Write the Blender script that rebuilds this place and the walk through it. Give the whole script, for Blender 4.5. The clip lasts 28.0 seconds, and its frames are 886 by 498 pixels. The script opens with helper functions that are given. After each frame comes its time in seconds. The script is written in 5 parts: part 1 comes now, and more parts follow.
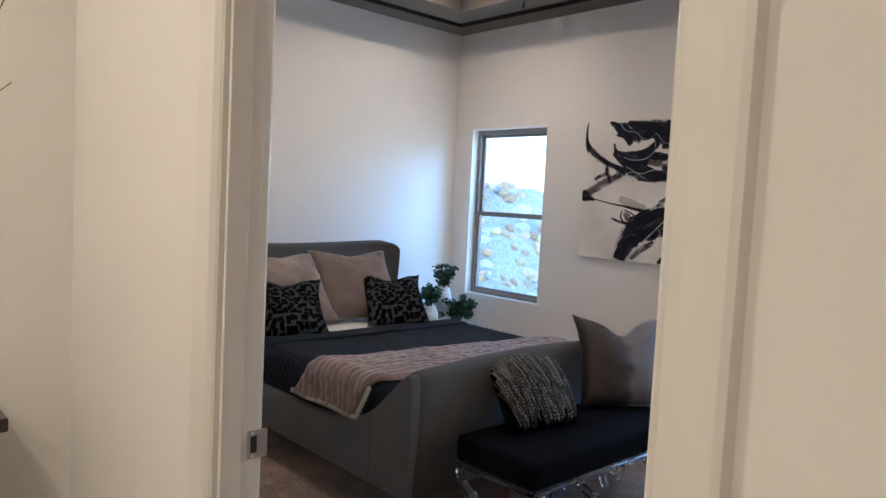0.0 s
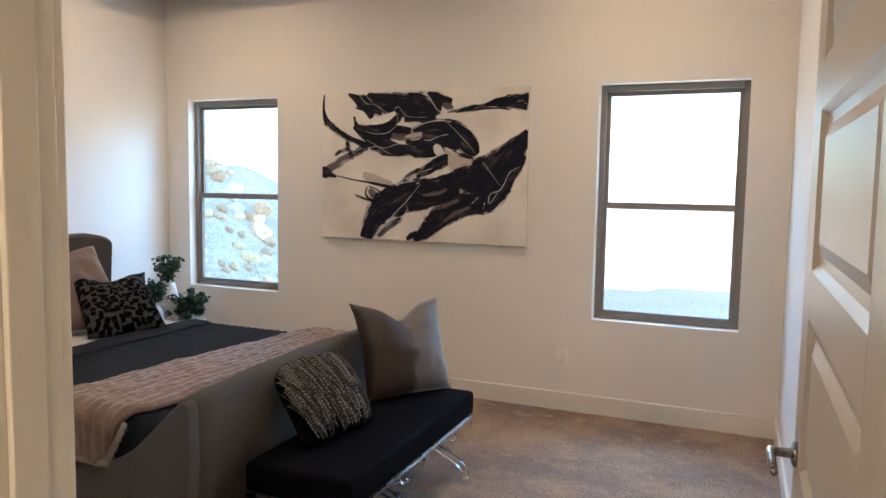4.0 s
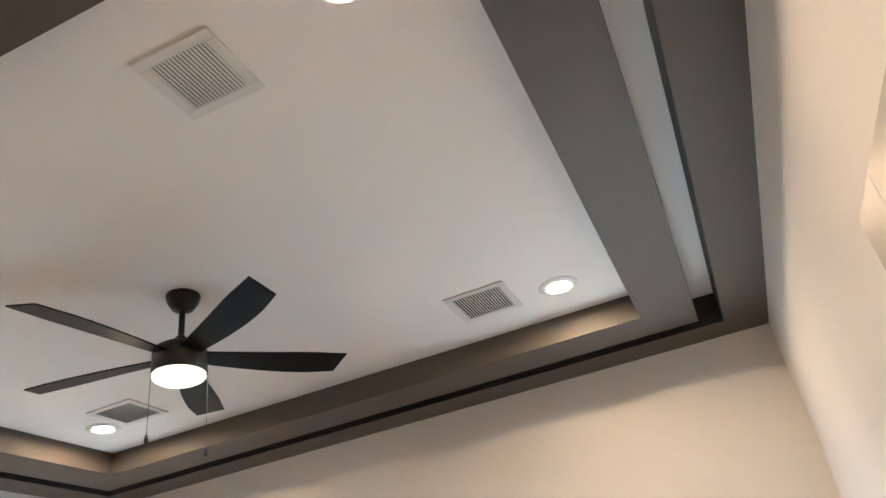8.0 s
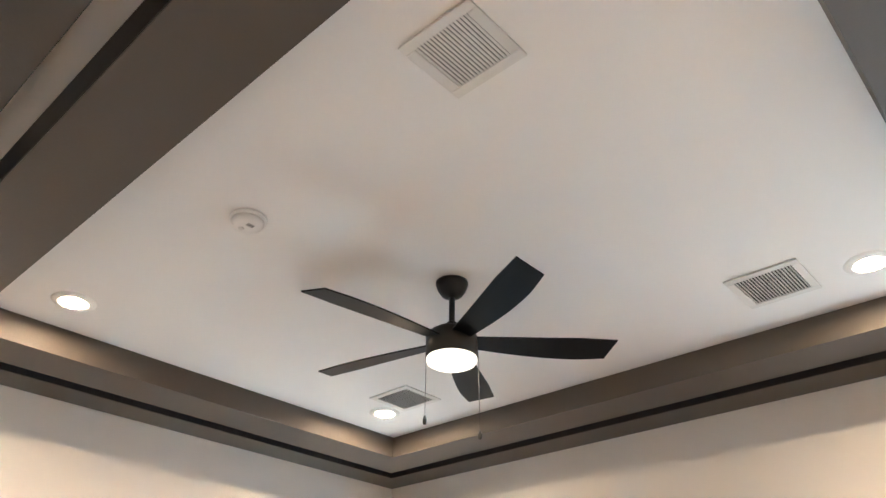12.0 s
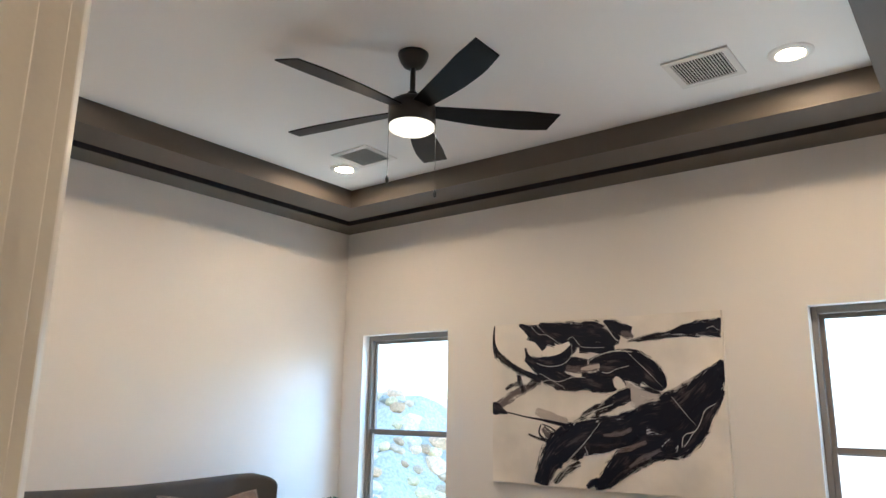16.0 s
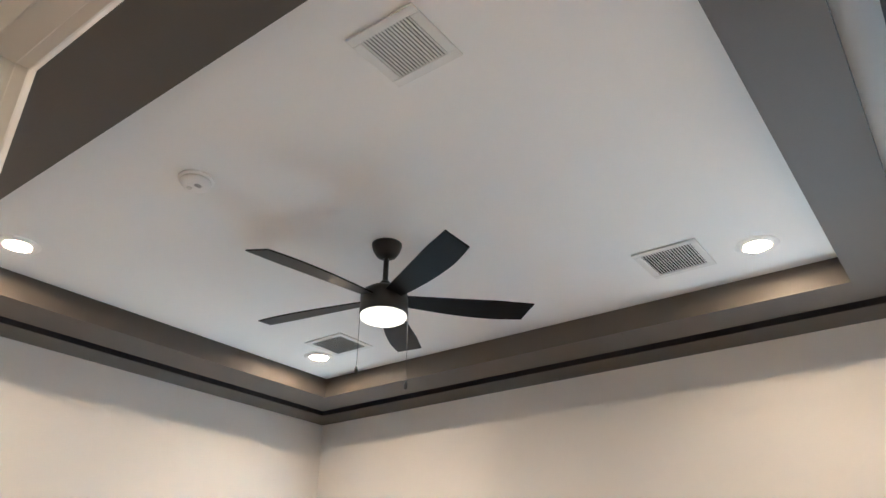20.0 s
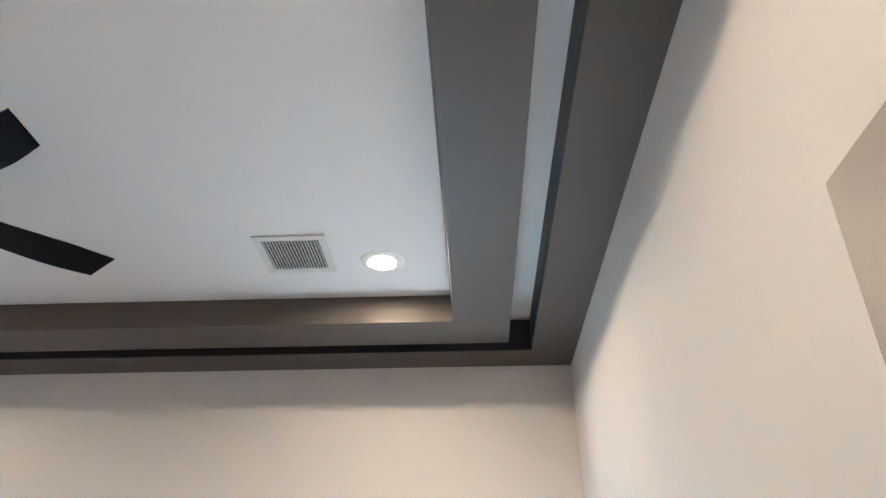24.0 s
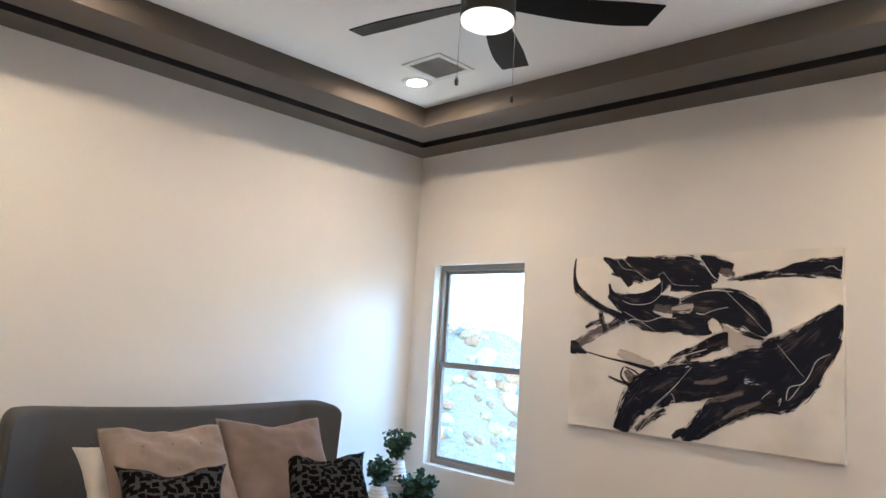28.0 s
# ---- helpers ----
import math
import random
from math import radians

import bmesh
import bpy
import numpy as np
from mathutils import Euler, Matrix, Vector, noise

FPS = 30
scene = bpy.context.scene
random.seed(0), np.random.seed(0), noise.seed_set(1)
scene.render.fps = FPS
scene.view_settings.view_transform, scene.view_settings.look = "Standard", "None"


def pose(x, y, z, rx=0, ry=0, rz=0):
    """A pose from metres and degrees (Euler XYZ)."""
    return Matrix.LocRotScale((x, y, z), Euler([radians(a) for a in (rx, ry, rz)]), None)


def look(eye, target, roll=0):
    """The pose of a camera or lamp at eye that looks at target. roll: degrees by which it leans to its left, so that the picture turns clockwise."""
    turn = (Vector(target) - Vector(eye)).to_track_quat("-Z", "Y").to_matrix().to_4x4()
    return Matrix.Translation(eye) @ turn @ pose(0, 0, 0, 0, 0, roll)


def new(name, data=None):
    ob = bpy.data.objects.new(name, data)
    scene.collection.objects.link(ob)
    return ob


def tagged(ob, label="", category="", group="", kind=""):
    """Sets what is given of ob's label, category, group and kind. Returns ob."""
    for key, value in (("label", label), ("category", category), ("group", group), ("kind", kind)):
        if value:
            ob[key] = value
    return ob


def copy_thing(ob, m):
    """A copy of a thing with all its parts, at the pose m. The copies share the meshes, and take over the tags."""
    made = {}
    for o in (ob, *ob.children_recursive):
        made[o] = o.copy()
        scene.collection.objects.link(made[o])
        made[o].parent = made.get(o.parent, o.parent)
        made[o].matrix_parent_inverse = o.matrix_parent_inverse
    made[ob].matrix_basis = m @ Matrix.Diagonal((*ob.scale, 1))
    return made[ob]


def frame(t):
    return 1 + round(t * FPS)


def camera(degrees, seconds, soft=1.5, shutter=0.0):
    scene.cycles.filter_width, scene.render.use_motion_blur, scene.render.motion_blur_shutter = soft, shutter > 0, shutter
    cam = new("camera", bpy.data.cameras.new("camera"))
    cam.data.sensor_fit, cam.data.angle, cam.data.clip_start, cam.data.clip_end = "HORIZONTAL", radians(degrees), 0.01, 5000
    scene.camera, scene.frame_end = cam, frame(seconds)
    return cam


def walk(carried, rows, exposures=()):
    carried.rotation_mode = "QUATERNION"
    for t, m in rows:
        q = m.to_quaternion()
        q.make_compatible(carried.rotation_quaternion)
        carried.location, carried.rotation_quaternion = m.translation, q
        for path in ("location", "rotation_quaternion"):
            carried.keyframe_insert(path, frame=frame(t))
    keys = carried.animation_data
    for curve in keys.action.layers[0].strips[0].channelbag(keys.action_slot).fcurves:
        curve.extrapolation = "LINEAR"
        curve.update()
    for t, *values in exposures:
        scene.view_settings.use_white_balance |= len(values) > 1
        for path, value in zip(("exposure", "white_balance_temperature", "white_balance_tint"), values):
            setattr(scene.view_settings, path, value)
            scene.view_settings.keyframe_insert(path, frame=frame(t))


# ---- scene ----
cam = camera(64.07, 28.0)
PATH = [
    (0, (4.962, 0.324, 1.471), (3.4947, 1.6761, 1.3370), 2.91),
    (0.5, (4.811, 0.425, 1.468), (3.4212, 1.8533, 1.2982), 2.73),
    (1, (4.628, 0.405, 1.460), (3.4144, 1.9822, 1.2616), 1.84),
    (1.5, (4.503, 0.394, 1.450), (3.5023, 2.0987, 1.1446), 0.86),
    (2, (4.580, 0.368, 1.432), (3.6251, 2.0725, 1.0046), 0.41),
    (2.5, (4.639, 0.324, 1.428), (3.6843, 2.0273, 0.9922), 0.41),
    (4.5, (4.371, 0.498, 1.509), (3.6741, 2.3721, 1.4572), 1.26),
    (5, (4.345, 0.664, 1.528), (3.6925, 2.5534, 1.5944), 1.80),
    (5.5, (4.323, 0.780, 1.539), (3.7215, 2.6714, 1.7848), 1.71),
    (6, (4.281, 0.888, 1.580), (3.7565, 2.7639, 2.0323), 0.30),
    (6.5, (4.270, 0.947, 1.605), (3.7899, 2.7854, 2.2296), -1.51),
    (7, (4.298, 0.949, 1.631), (3.7703, 2.7278, 2.3789), -3.19),
    (7.5, (4.312, 0.930, 1.640), (3.7360, 2.6252, 2.5303), -6.00),
    (8, (4.294, 0.933, 1.646), (3.7349, 2.5601, 2.6664), -9.45),
    (8.5, (4.277, 0.963, 1.648), (3.7508, 2.4869, 2.8310), -12.23),
    (9, (4.287, 0.991, 1.658), (3.7580, 2.3714, 3.0052), -12.56),
    (9.5, (4.287, 0.997, 1.673), (3.7277, 2.2592, 3.1204), -11.87),
    (9.8, (4.289, 0.994, 1.675), (3.6433, 2.1737, 3.1553), -9.10),
    (10, (4.285, 0.994, 1.674), (3.6004, 2.1526, 3.1536), -8.71),
    (10.5, (4.251, 1.011, 1.671), (3.4131, 2.1335, 3.0990), -5.00),
    (11, (4.219, 1.017, 1.673), (3.2400, 2.1743, 2.9775), -2.09),
    (11.5, (4.201, 1.028, 1.656), (3.1203, 2.2154, 2.8483), -0.10),
    (12, (4.167, 1.028, 1.645), (3.0245, 2.2720, 2.7167), 0.64),
    (12.5, (4.150, 1.038, 1.632), (2.9681, 2.3463, 2.5772), 1.00),
    (13, (4.159, 1.007, 1.653), (2.9564, 2.3944, 2.4463), 1.21),
    (13.5, (4.149, 0.971, 1.644), (2.9493, 2.4248, 2.3128), 1.00),
    (15.5, (4.294, 0.803, 1.549), (3.0972, 2.3585, 1.9332), 1.05),
    (16, (4.348, 0.746, 1.569), (3.1516, 2.2868, 2.0078), 0.83),
    (16.5, (4.398, 0.701, 1.555), (3.2532, 2.2619, 2.0592), 0.89),
    (17, (4.433, 0.703, 1.572), (3.3048, 2.2611, 2.1178), 0.43),
    (17.5, (4.445, 0.756, 1.583), (3.2773, 2.2571, 2.2016), -0.76),
    (18, (4.441, 0.793, 1.592), (3.2346, 2.2309, 2.2827), -2.00),
    (18.5, (4.432, 0.804, 1.608), (3.1940, 2.1722, 2.3811), -2.95),
    (19, (4.432, 0.817, 1.618), (3.1924, 2.1418, 2.4603), -2.75),
    (19.5, (4.420, 0.803, 1.615), (3.2244, 2.1302, 2.5141), -0.91),
    (20, (4.354, 0.835, 1.624), (3.2910, 2.2555, 2.5460), 0.56),
    (20.5, (4.274, 0.884, 1.615), (3.4735, 2.4729, 2.5288), 0.14),
    (21, (4.180, 0.938, 1.626), (3.7011, 2.6479, 2.5472), -0.75),
    (21.5, (4.245, 1.016, 1.592), (3.8915, 2.6873, 2.6320), 0.65),
    (23.5, (4.196, 1.300, 1.674), (4.1495, 2.8598, 2.9249), -0.32),
    (24, (4.175, 1.324, 1.666), (4.0950, 3.0562, 2.6633), -0.09),
    (24.5, (4.206, 1.286, 1.661), (3.7595, 3.0098, 2.5705), 2.10),
    (25, (4.129, 1.259, 1.692), (3.3548, 2.9075, 2.5179), 3.48),
    (25.5, (4.100, 1.245, 1.677), (3.1165, 2.8051, 2.4497), 3.80),
    (26, (4.120, 1.205, 1.625), (2.9641, 2.7026, 2.2748), 5.36),
    (26.5, (4.051, 1.209, 1.642), (2.7962, 2.6820, 2.1468), 3.75),
    (27, (4.082, 1.168, 1.608), (2.7130, 2.5457, 2.0855), 3.57),
    (27.5, (4.110, 1.123, 1.586), (2.6883, 2.4746, 1.9763), 4.39),
    (28, (4.134, 1.073, 1.570), (2.7471, 2.4913, 1.8229), 3.58),
]
EXPOSURES = [(0, 2.08, 4550, 2), (1, 2.28, 4850, 1), (2.5, 2.37, 5100, 2), (5, 2.15, 5400, 3), (6, 2.18, 5300, 3), (8, 2.5, 5250, 2), (10, 3.15, 5300, 2), (11.5, 2.98, 5250, 2), (13.5, 2.45, 5150, 1),
             (17, 2.3, 5100, 0), (20, 2.55, 4900, 0), (24, 2.53, 4700, -1), (26, 2.44, 4950, 1), (28, 2.5, 5000, 1)]
walk(cam, [(t, look(eye, target, roll)) for t, eye, target, roll in PATH], EXPOSURES)


# ---- world, sun, exposure ----
world = bpy.data.worlds.new("world")
scene.world = world
world.use_nodes = True
wn = world.node_tree
sky = wn.nodes.new("ShaderNodeTexSky")
sky.sky_type, sky.sun_disc = 'NISHITA', False
SUN_EL, SUN_ROT = radians(35), radians(195)
sky.sun_elevation, sky.sun_rotation = SUN_EL, SUN_ROT
wn.links.new(sky.outputs[0], wn.nodes["Background"].inputs[0])
wn.nodes["Background"].inputs[1].default_value = 0.15
sun = new("sun", bpy.data.lights.new("sun", "SUN"))
sun.data.energy, sun.data.angle, sun.data.color = 4.5, radians(0.5), (1.0, 0.95, 0.87)
sun.matrix_world = look((math.sin(SUN_ROT) * 50, math.cos(SUN_ROT) * 50, 50 * math.tan(SUN_EL)), (0, 0, 0))


def lamp(name, kind, m, watts, colour, size=0.1, shape="DISK", size_y=None):
    ob = new(name, bpy.data.lights.new(name, kind))
    ob.data.energy, ob.data.color = watts, colour
    if kind == "AREA":
        ob.data.shape, ob.data.size = shape, size
        if size_y:
            ob.data.size_y = size_y
    elif kind in ("POINT", "SPOT"):
        ob.data.shadow_soft_size = size
    ob.matrix_world = m
    return ob


# unseen lamps added outside for sky and sunlit ground light through the two windows
for wx, side, watts, up, tone in ((0.662, 1.2, 17, 7, (0.28, 0.60, 1.0)), (4.013, 0.2, 52, 7, (0.50, 0.75, 1.0))):
    lamp("window_sky_fill", "AREA", look((wx + side, 8.0, 3.75), (wx - 0.4 * side, 4.6, 1.4)), watts, tone, 4.0, "RECTANGLE", 2.4)
    lamp("window_ground_fill", "AREA", look((wx, 6.0, 0.05), (wx, 5.05, 1.25)), up, (1.0, 0.97, 0.86), 1.5, "RECTANGLE", 1.0)

WARM = (1.0, 0.80, 0.60)
CANS = ((3.786, 4.012), (0.978, 3.972), (0.985, 2.003), (3.780, 1.985))


# ---- materials ----
def mat(name, colour, rough=0.6, metal=0.0, vary=0.06, scale=3.0, fine=0.0, fine_scale=120.0, bump=0.0, bump_scale=150.0,
        spec=0.5, sheen=0.0, random=0.0):
    """Two scales of colour variation, roughness variation and a fine bump."""
    m = bpy.data.materials.new(name)
    m.use_nodes = True
    nt, lk = m.node_tree, m.node_tree.links
    b = nt.nodes["Principled BSDF"]
    tc = nt.nodes.new("ShaderNodeTexCoord")
    n1 = nt.nodes.new("ShaderNodeTexNoise")
    n1.inputs["Scale"].default_value, n1.inputs["Detail"].default_value = scale, 4
    lk.new(tc.outputs["Object"], n1.inputs["Vector"])
    n2 = nt.nodes.new("ShaderNodeTexNoise")
    n2.inputs["Scale"].default_value, n2.inputs["Detail"].default_value = fine_scale, 2
    lk.new(tc.outputs["Object"], n2.inputs["Vector"])
    v1 = nt.nodes.new("ShaderNodeMapRange")
    v1.inputs[1].default_value, v1.inputs[2].default_value = 0.3, 0.7
    v1.inputs[3].default_value, v1.inputs[4].default_value = 1 - vary, 1 + vary
    lk.new(n1.outputs[0], v1.inputs[0])
    v2 = nt.nodes.new("ShaderNodeMapRange")
    v2.inputs[1].default_value, v2.inputs[2].default_value = 0.3, 0.7
    v2.inputs[3].default_value, v2.inputs[4].default_value = 1 - fine, 1 + fine
    lk.new(n2.outputs[0], v2.inputs[0])
    mu = nt.nodes.new("ShaderNodeMath")
    mu.operation = "MULTIPLY"
    lk.new(v1.outputs[0], mu.inputs[0]), lk.new(v2.outputs[0], mu.inputs[1])
    last = mu
    if random:
        oi = nt.nodes.new("ShaderNodeObjectInfo")
        v3 = nt.nodes.new("ShaderNodeMapRange")
        v3.inputs[3].default_value, v3.inputs[4].default_value = 1 - random, 1 + random
        lk.new(oi.outputs["Random"], v3.inputs[0])
        last = nt.nodes.new("ShaderNodeMath")
        last.operation = "MULTIPLY"
        lk.new(mu.outputs[0], last.inputs[0]), lk.new(v3.outputs[0], last.inputs[1])
    mx = nt.nodes.new("ShaderNodeVectorMath")
    mx.operation = "SCALE"
    mx.inputs[0].default_value = colour[:3]
    lk.new(last.outputs[0], mx.inputs["Scale"])
    lk.new(mx.outputs[0], b.inputs["Base Color"])
    b.inputs["Metallic"].default_value = metal
    b.inputs["Specular IOR Level"].default_value = spec
    rr = nt.nodes.new("ShaderNodeMapRange")
    rr.inputs[3].default_value, rr.inputs[4].default_value = max(0.02, rough - 0.06), min(1, rough + 0.06)
    lk.new(n1.outputs[0], rr.inputs[0]), lk.new(rr.outputs[0], b.inputs["Roughness"])
    if sheen:
        b.inputs["Sheen Weight"].default_value, b.inputs["Sheen Roughness"].default_value = sheen, 0.4
    if bump:
        n3 = nt.nodes.new("ShaderNodeTexNoise")
        n3.inputs["Scale"].default_value, n3.inputs["Detail"].default_value = bump_scale, 3
        lk.new(tc.outputs["Object"], n3.inputs["Vector"])
        bp = nt.nodes.new("ShaderNodeBump")
        bp.inputs["Strength"].default_value, bp.inputs["Distance"].default_value = bump, 0.4 / bump_scale
        lk.new(n3.outputs[0], bp.inputs["Height"]), lk.new(bp.outputs[0], b.inputs["Normal"])
    return m


def glow(name, colour, strength):
    m = bpy.data.materials.new(name)
    m.use_nodes = True
    b = m.node_tree.nodes["Principled BSDF"]
    b.inputs["Base Color"].default_value = (0.8, 0.8, 0.8, 1)
    b.inputs["Emission Color"].default_value, b.inputs["Emission Strength"].default_value = (*colour, 1), strength
    return m


def glass(name, colour=(1, 1, 1), rough=0.0, ior=1.45):
    m = bpy.data.materials.new(name)
    m.use_nodes = True
    b = m.node_tree.nodes["Principled BSDF"]
    b.inputs["Base Color"].default_value = (*colour, 1)
    b.inputs["Transmission Weight"].default_value, b.inputs["Roughness"].default_value = 1, rough
    b.inputs["IOR"].default_value = ior
    return m


M_WALL = mat("wall_paint", (0.80, 0.78, 0.75), 0.7, vary=0.015, scale=1.5, bump=0.06, bump_scale=140, spec=0.25)
M_CEIL = mat("ceiling_paint", (0.86, 0.85, 0.83), 0.8, vary=0.015, scale=1.2, bump=0.12, bump_scale=110, spec=0.2)
M_TRAY = mat("tray_paint", (0.105, 0.091, 0.077), 0.5, vary=0.05, scale=1.6, bump=0.12, bump_scale=100, spec=0.35)
M_TRIM = mat("trim_paint", (0.76, 0.74, 0.70), 0.35, vary=0.015, scale=2, bump=0.05, bump_scale=40)
M_DOOR = mat("door_paint", (0.43, 0.395, 0.35), 0.4, vary=0.02, scale=2, bump=0.12, bump_scale=160)
M_LEVER = mat("brushed_nickel", (0.32, 0.31, 0.30), 0.28, metal=1.0, vary=0.05, scale=20)
M_BRONZE = mat("window_vinyl", (0.23, 0.21, 0.19), 0.45, vary=0.04, scale=5)
M_NICKEL = mat("satin_nickel", (0.55, 0.53, 0.50), 0.3, metal=1.0, vary=0.05, scale=20)
M_PLATE = mat("plate_plastic", (0.86, 0.85, 0.83), 0.35, vary=0.01)
# near-black for flat pieces that stand for shade in slots and holes
M_DARKHOLE = mat("recess_shade", (0.02, 0.02, 0.02), 0.8)
M_GLASS = glass("window_glass", ior=1.05)


def carpet_mat():
    """Cut pile: tufts in several browns, and broad patches where the pile is brushed one way or the other."""
    m = mat("carpet", (0.26, 0.20, 0.17), 0.95, bump=0.8, bump_scale=90, spec=0.08, sheen=0.12)
    nt, lk = m.node_tree, m.node_tree.links
    b = nt.nodes["Principled BSDF"]
    tc = nt.nodes.new("ShaderNodeTexCoord")

    def cloud(scale, detail, lo, hi, rough=0.5):
        n = nt.nodes.new("ShaderNodeTexNoise")
        n.inputs["Scale"].default_value, n.inputs["Detail"].default_value, n.inputs["Roughness"].default_value = scale, detail, rough
        lk.new(tc.outputs["Object"], n.inputs["Vector"])
        r = nt.nodes.new("ShaderNodeMapRange")
        r.inputs[1].default_value, r.inputs[2].default_value = lo, hi
        lk.new(n.outputs[0], r.inputs[0])
        return r.outputs[0]

    def blend(f, a, c, mode="MIX"):
        x = nt.nodes.new("ShaderNodeMix")
        x.data_type, x.blend_type = "RGBA", mode
        if isinstance(f, float):
            x.inputs[0].default_value = f
        else:
            lk.new(f, x.inputs[0])
        for slot, v in ((6, a), (7, c)):
            if isinstance(v, tuple):
                x.inputs[slot].default_value = (*v, 1)
            else:
                lk.new(v, x.inputs[slot])
        return x.outputs[2]

    patch = blend(cloud(2.2, 7, 0.42, 0.60, 0.66), (0.255, 0.200, 0.178), (0.41, 0.305, 0.225))
    patch = blend(cloud(8.0, 5, 0.54, 0.72, 0.65), patch, (0.45, 0.35, 0.27))
    tuft = blend(cloud(105, 5, 0.37, 0.57, 0.85), (0.20, 0.175, 0.17), (1.24, 1.22, 1.19))
    lk.new(blend(1.0, patch, tuft, "MULTIPLY"), b.inputs["Base Color"])
    return m


M_CARPET = carpet_mat()


# ---- mesh helpers ----
def part(name, bm, material, parent=None, label="", smooth=False):
    me = bpy.data.meshes.new(name)
    bm.to_mesh(me)
    bm.free()
    if smooth:
        me.polygons.foreach_set("use_smooth", [True] * len(me.polygons))
    me.materials.append(material)
    ob = new(name, me)
    if parent is not None:
        ob.parent = parent
    if label:
        ob["label"] = label
    return ob


def empty(name, m, label="", category="", group="", kind=""):
    ob = new(name)
    ob.matrix_world = m
    return tagged(ob, label, category, group, kind)


def box(bm, x0, x1, y0, y1, z0, z1, bevel=0.0, seg=2):
    r = bmesh.ops.create_cube(bm, size=1, matrix=Matrix.Translation(((x0 + x1) / 2, (y0 + y1) / 2, (z0 + z1) / 2)) @ Matrix.Diagonal((x1 - x0, y1 - y0, z1 - z0, 1)))
    if bevel:
        es = {e for v in r["verts"] for e in v.link_edges}
        bmesh.ops.bevel(bm, geom=list(es), offset=bevel, segments=seg, affect="EDGES", profile=0.5)
    return bm


def boxes(*dims, bevel=0.0, seg=2):
    bm = bmesh.new()
    for d in dims:
        box(bm, *d, bevel=bevel, seg=seg)
    return bm


def lathe(profile, n=32, m=None):
    """A turned body: (radius, height) from bottom to top, closed at radius 0."""
    bm = bmesh.new()
    rings = []
    for r, z in profile:
        rings.append([bm.verts.new((0, 0, z))] if r < 1e-6 else [bm.verts.new((r * math.cos(2 * math.pi * i / n), r * math.sin(2 * math.pi * i / n), z)) for i in range(n)])
    for a, b in zip(rings, rings[1:]):
        for i in range(n):
            q = [a[i % len(a)], a[(i + 1) % len(a)], b[(i + 1) % len(b)], b[i % len(b)]]
            q = list(dict.fromkeys(q))
            if len(q) > 2:
                bm.faces.new(q)
    bmesh.ops.recalc_face_normals(bm, faces=bm.faces)
    if m is not None:
        bm.transform(m)
    return bm


def sweep(path, radius, n=8, closed=False):
    """A tube along points; radius: a number or one per point."""
    bm = bmesh.new()
    pts = [Vector(p) for p in path]
    rad = radius if isinstance(radius, (list, tuple)) else [radius] * len(pts)
    rings, up = [], None
    for i, p in enumerate(pts):
        d = (pts[min(i + 1, len(pts) - 1)] - pts[max(i - 1, 0)]).normalized()
        if up is None:
            up = d.orthogonal().normalized()
        up = (up - d * up.dot(d)).normalized()
        side = d.cross(up)
        rings.append([bm.verts.new(p + rad[i] * (math.cos(2 * math.pi * k / n) * up + math.sin(2 * math.pi * k / n) * side)) for k in range(n)])
    for a, b in zip(rings, rings[1:]):
        for k in range(n):
            bm.faces.new((a[k], a[(k + 1) % n], b[(k + 1) % n], b[k]))
    bm.faces.new(rings[0][::-1]), bm.faces.new(rings[-1])
    return bm


def prism(outline, z0, z1, bevel=0.0, seg=2):
    """An upright body on a closed outline of (x, y)."""
    bm = bmesh.new()
    f = bm.faces.new([bm.verts.new((x, y, z0)) for x, y in outline])
    r = bmesh.ops.extrude_face_region(bm, geom=[f])
    bmesh.ops.translate(bm, verts=[v for v in r["geom"] if isinstance(v, bmesh.types.BMVert)], vec=(0, 0, z1 - z0))
    bmesh.ops.recalc_face_normals(bm, faces=bm.faces)
    if bevel:
        bmesh.ops.bevel(bm, geom=bm.edges[:], offset=bevel, segments=seg, affect="EDGES", profile=0.5)
    return bm


# ---- the room ----
W, Y0, D = 4.70, 1.033, 5.0          # right wall, near wall's room face, far wall
YH = 0.930                            # near wall's hall face
H1, H2, H3 = 3.037, 3.16, 3.21       # soffit, tray ceiling, top of the slot
TOP = 3.35
DX0, DX1, DH = 3.662, 4.609, 2.128      # doorway
WZ0, WZ1 = 0.63, 2.147
WINS = ((0.222, 1.102), (3.57, 4.457))

structure = dict(kind="structure")
tagged(part("floor", boxes((-0.15, W + 0.15, YH - 0.02, D + 0.15, -0.12, 0.0)), M_CARPET), "greyish brown cut-pile bedroom carpet", "carpet", **structure)
tagged(part("floor_hall", boxes((2.5, 7.0, -2.2, YH - 0.02, -0.12, -0.005)), mat("hall_tile", (0.42, 0.37, 0.31), 0.35, vary=0.08, scale=2)), "pale tile floor of the hallway", "floor", **structure)
far = [(-0.15, WINS[0][0], D, D + 0.15, 0, TOP), (WINS[0][1], WINS[1][0], D, D + 0.15, 0, TOP), (WINS[1][1], W + 0.15, D, D + 0.15, 0, TOP)]
for a, b in WINS:
    far += [(a, b, D, D + 0.15, 0, WZ0), (a, b, D, D + 0.15, WZ1, TOP)]
tagged(part("wall_far", boxes(*far), M_WALL), "off-white painted wall with two window openings", "wall", **structure)
tagged(part("wall_left", boxes((-0.15, 0, Y0, D, 0, TOP)), M_WALL), "off-white painted wall behind the bed", "wall", **structure)
tagged(part("wall_right", boxes((W, W + 0.15, Y0, D, 0, TOP)), M_WALL), "off-white painted wall beside the door", "wall", **structure)
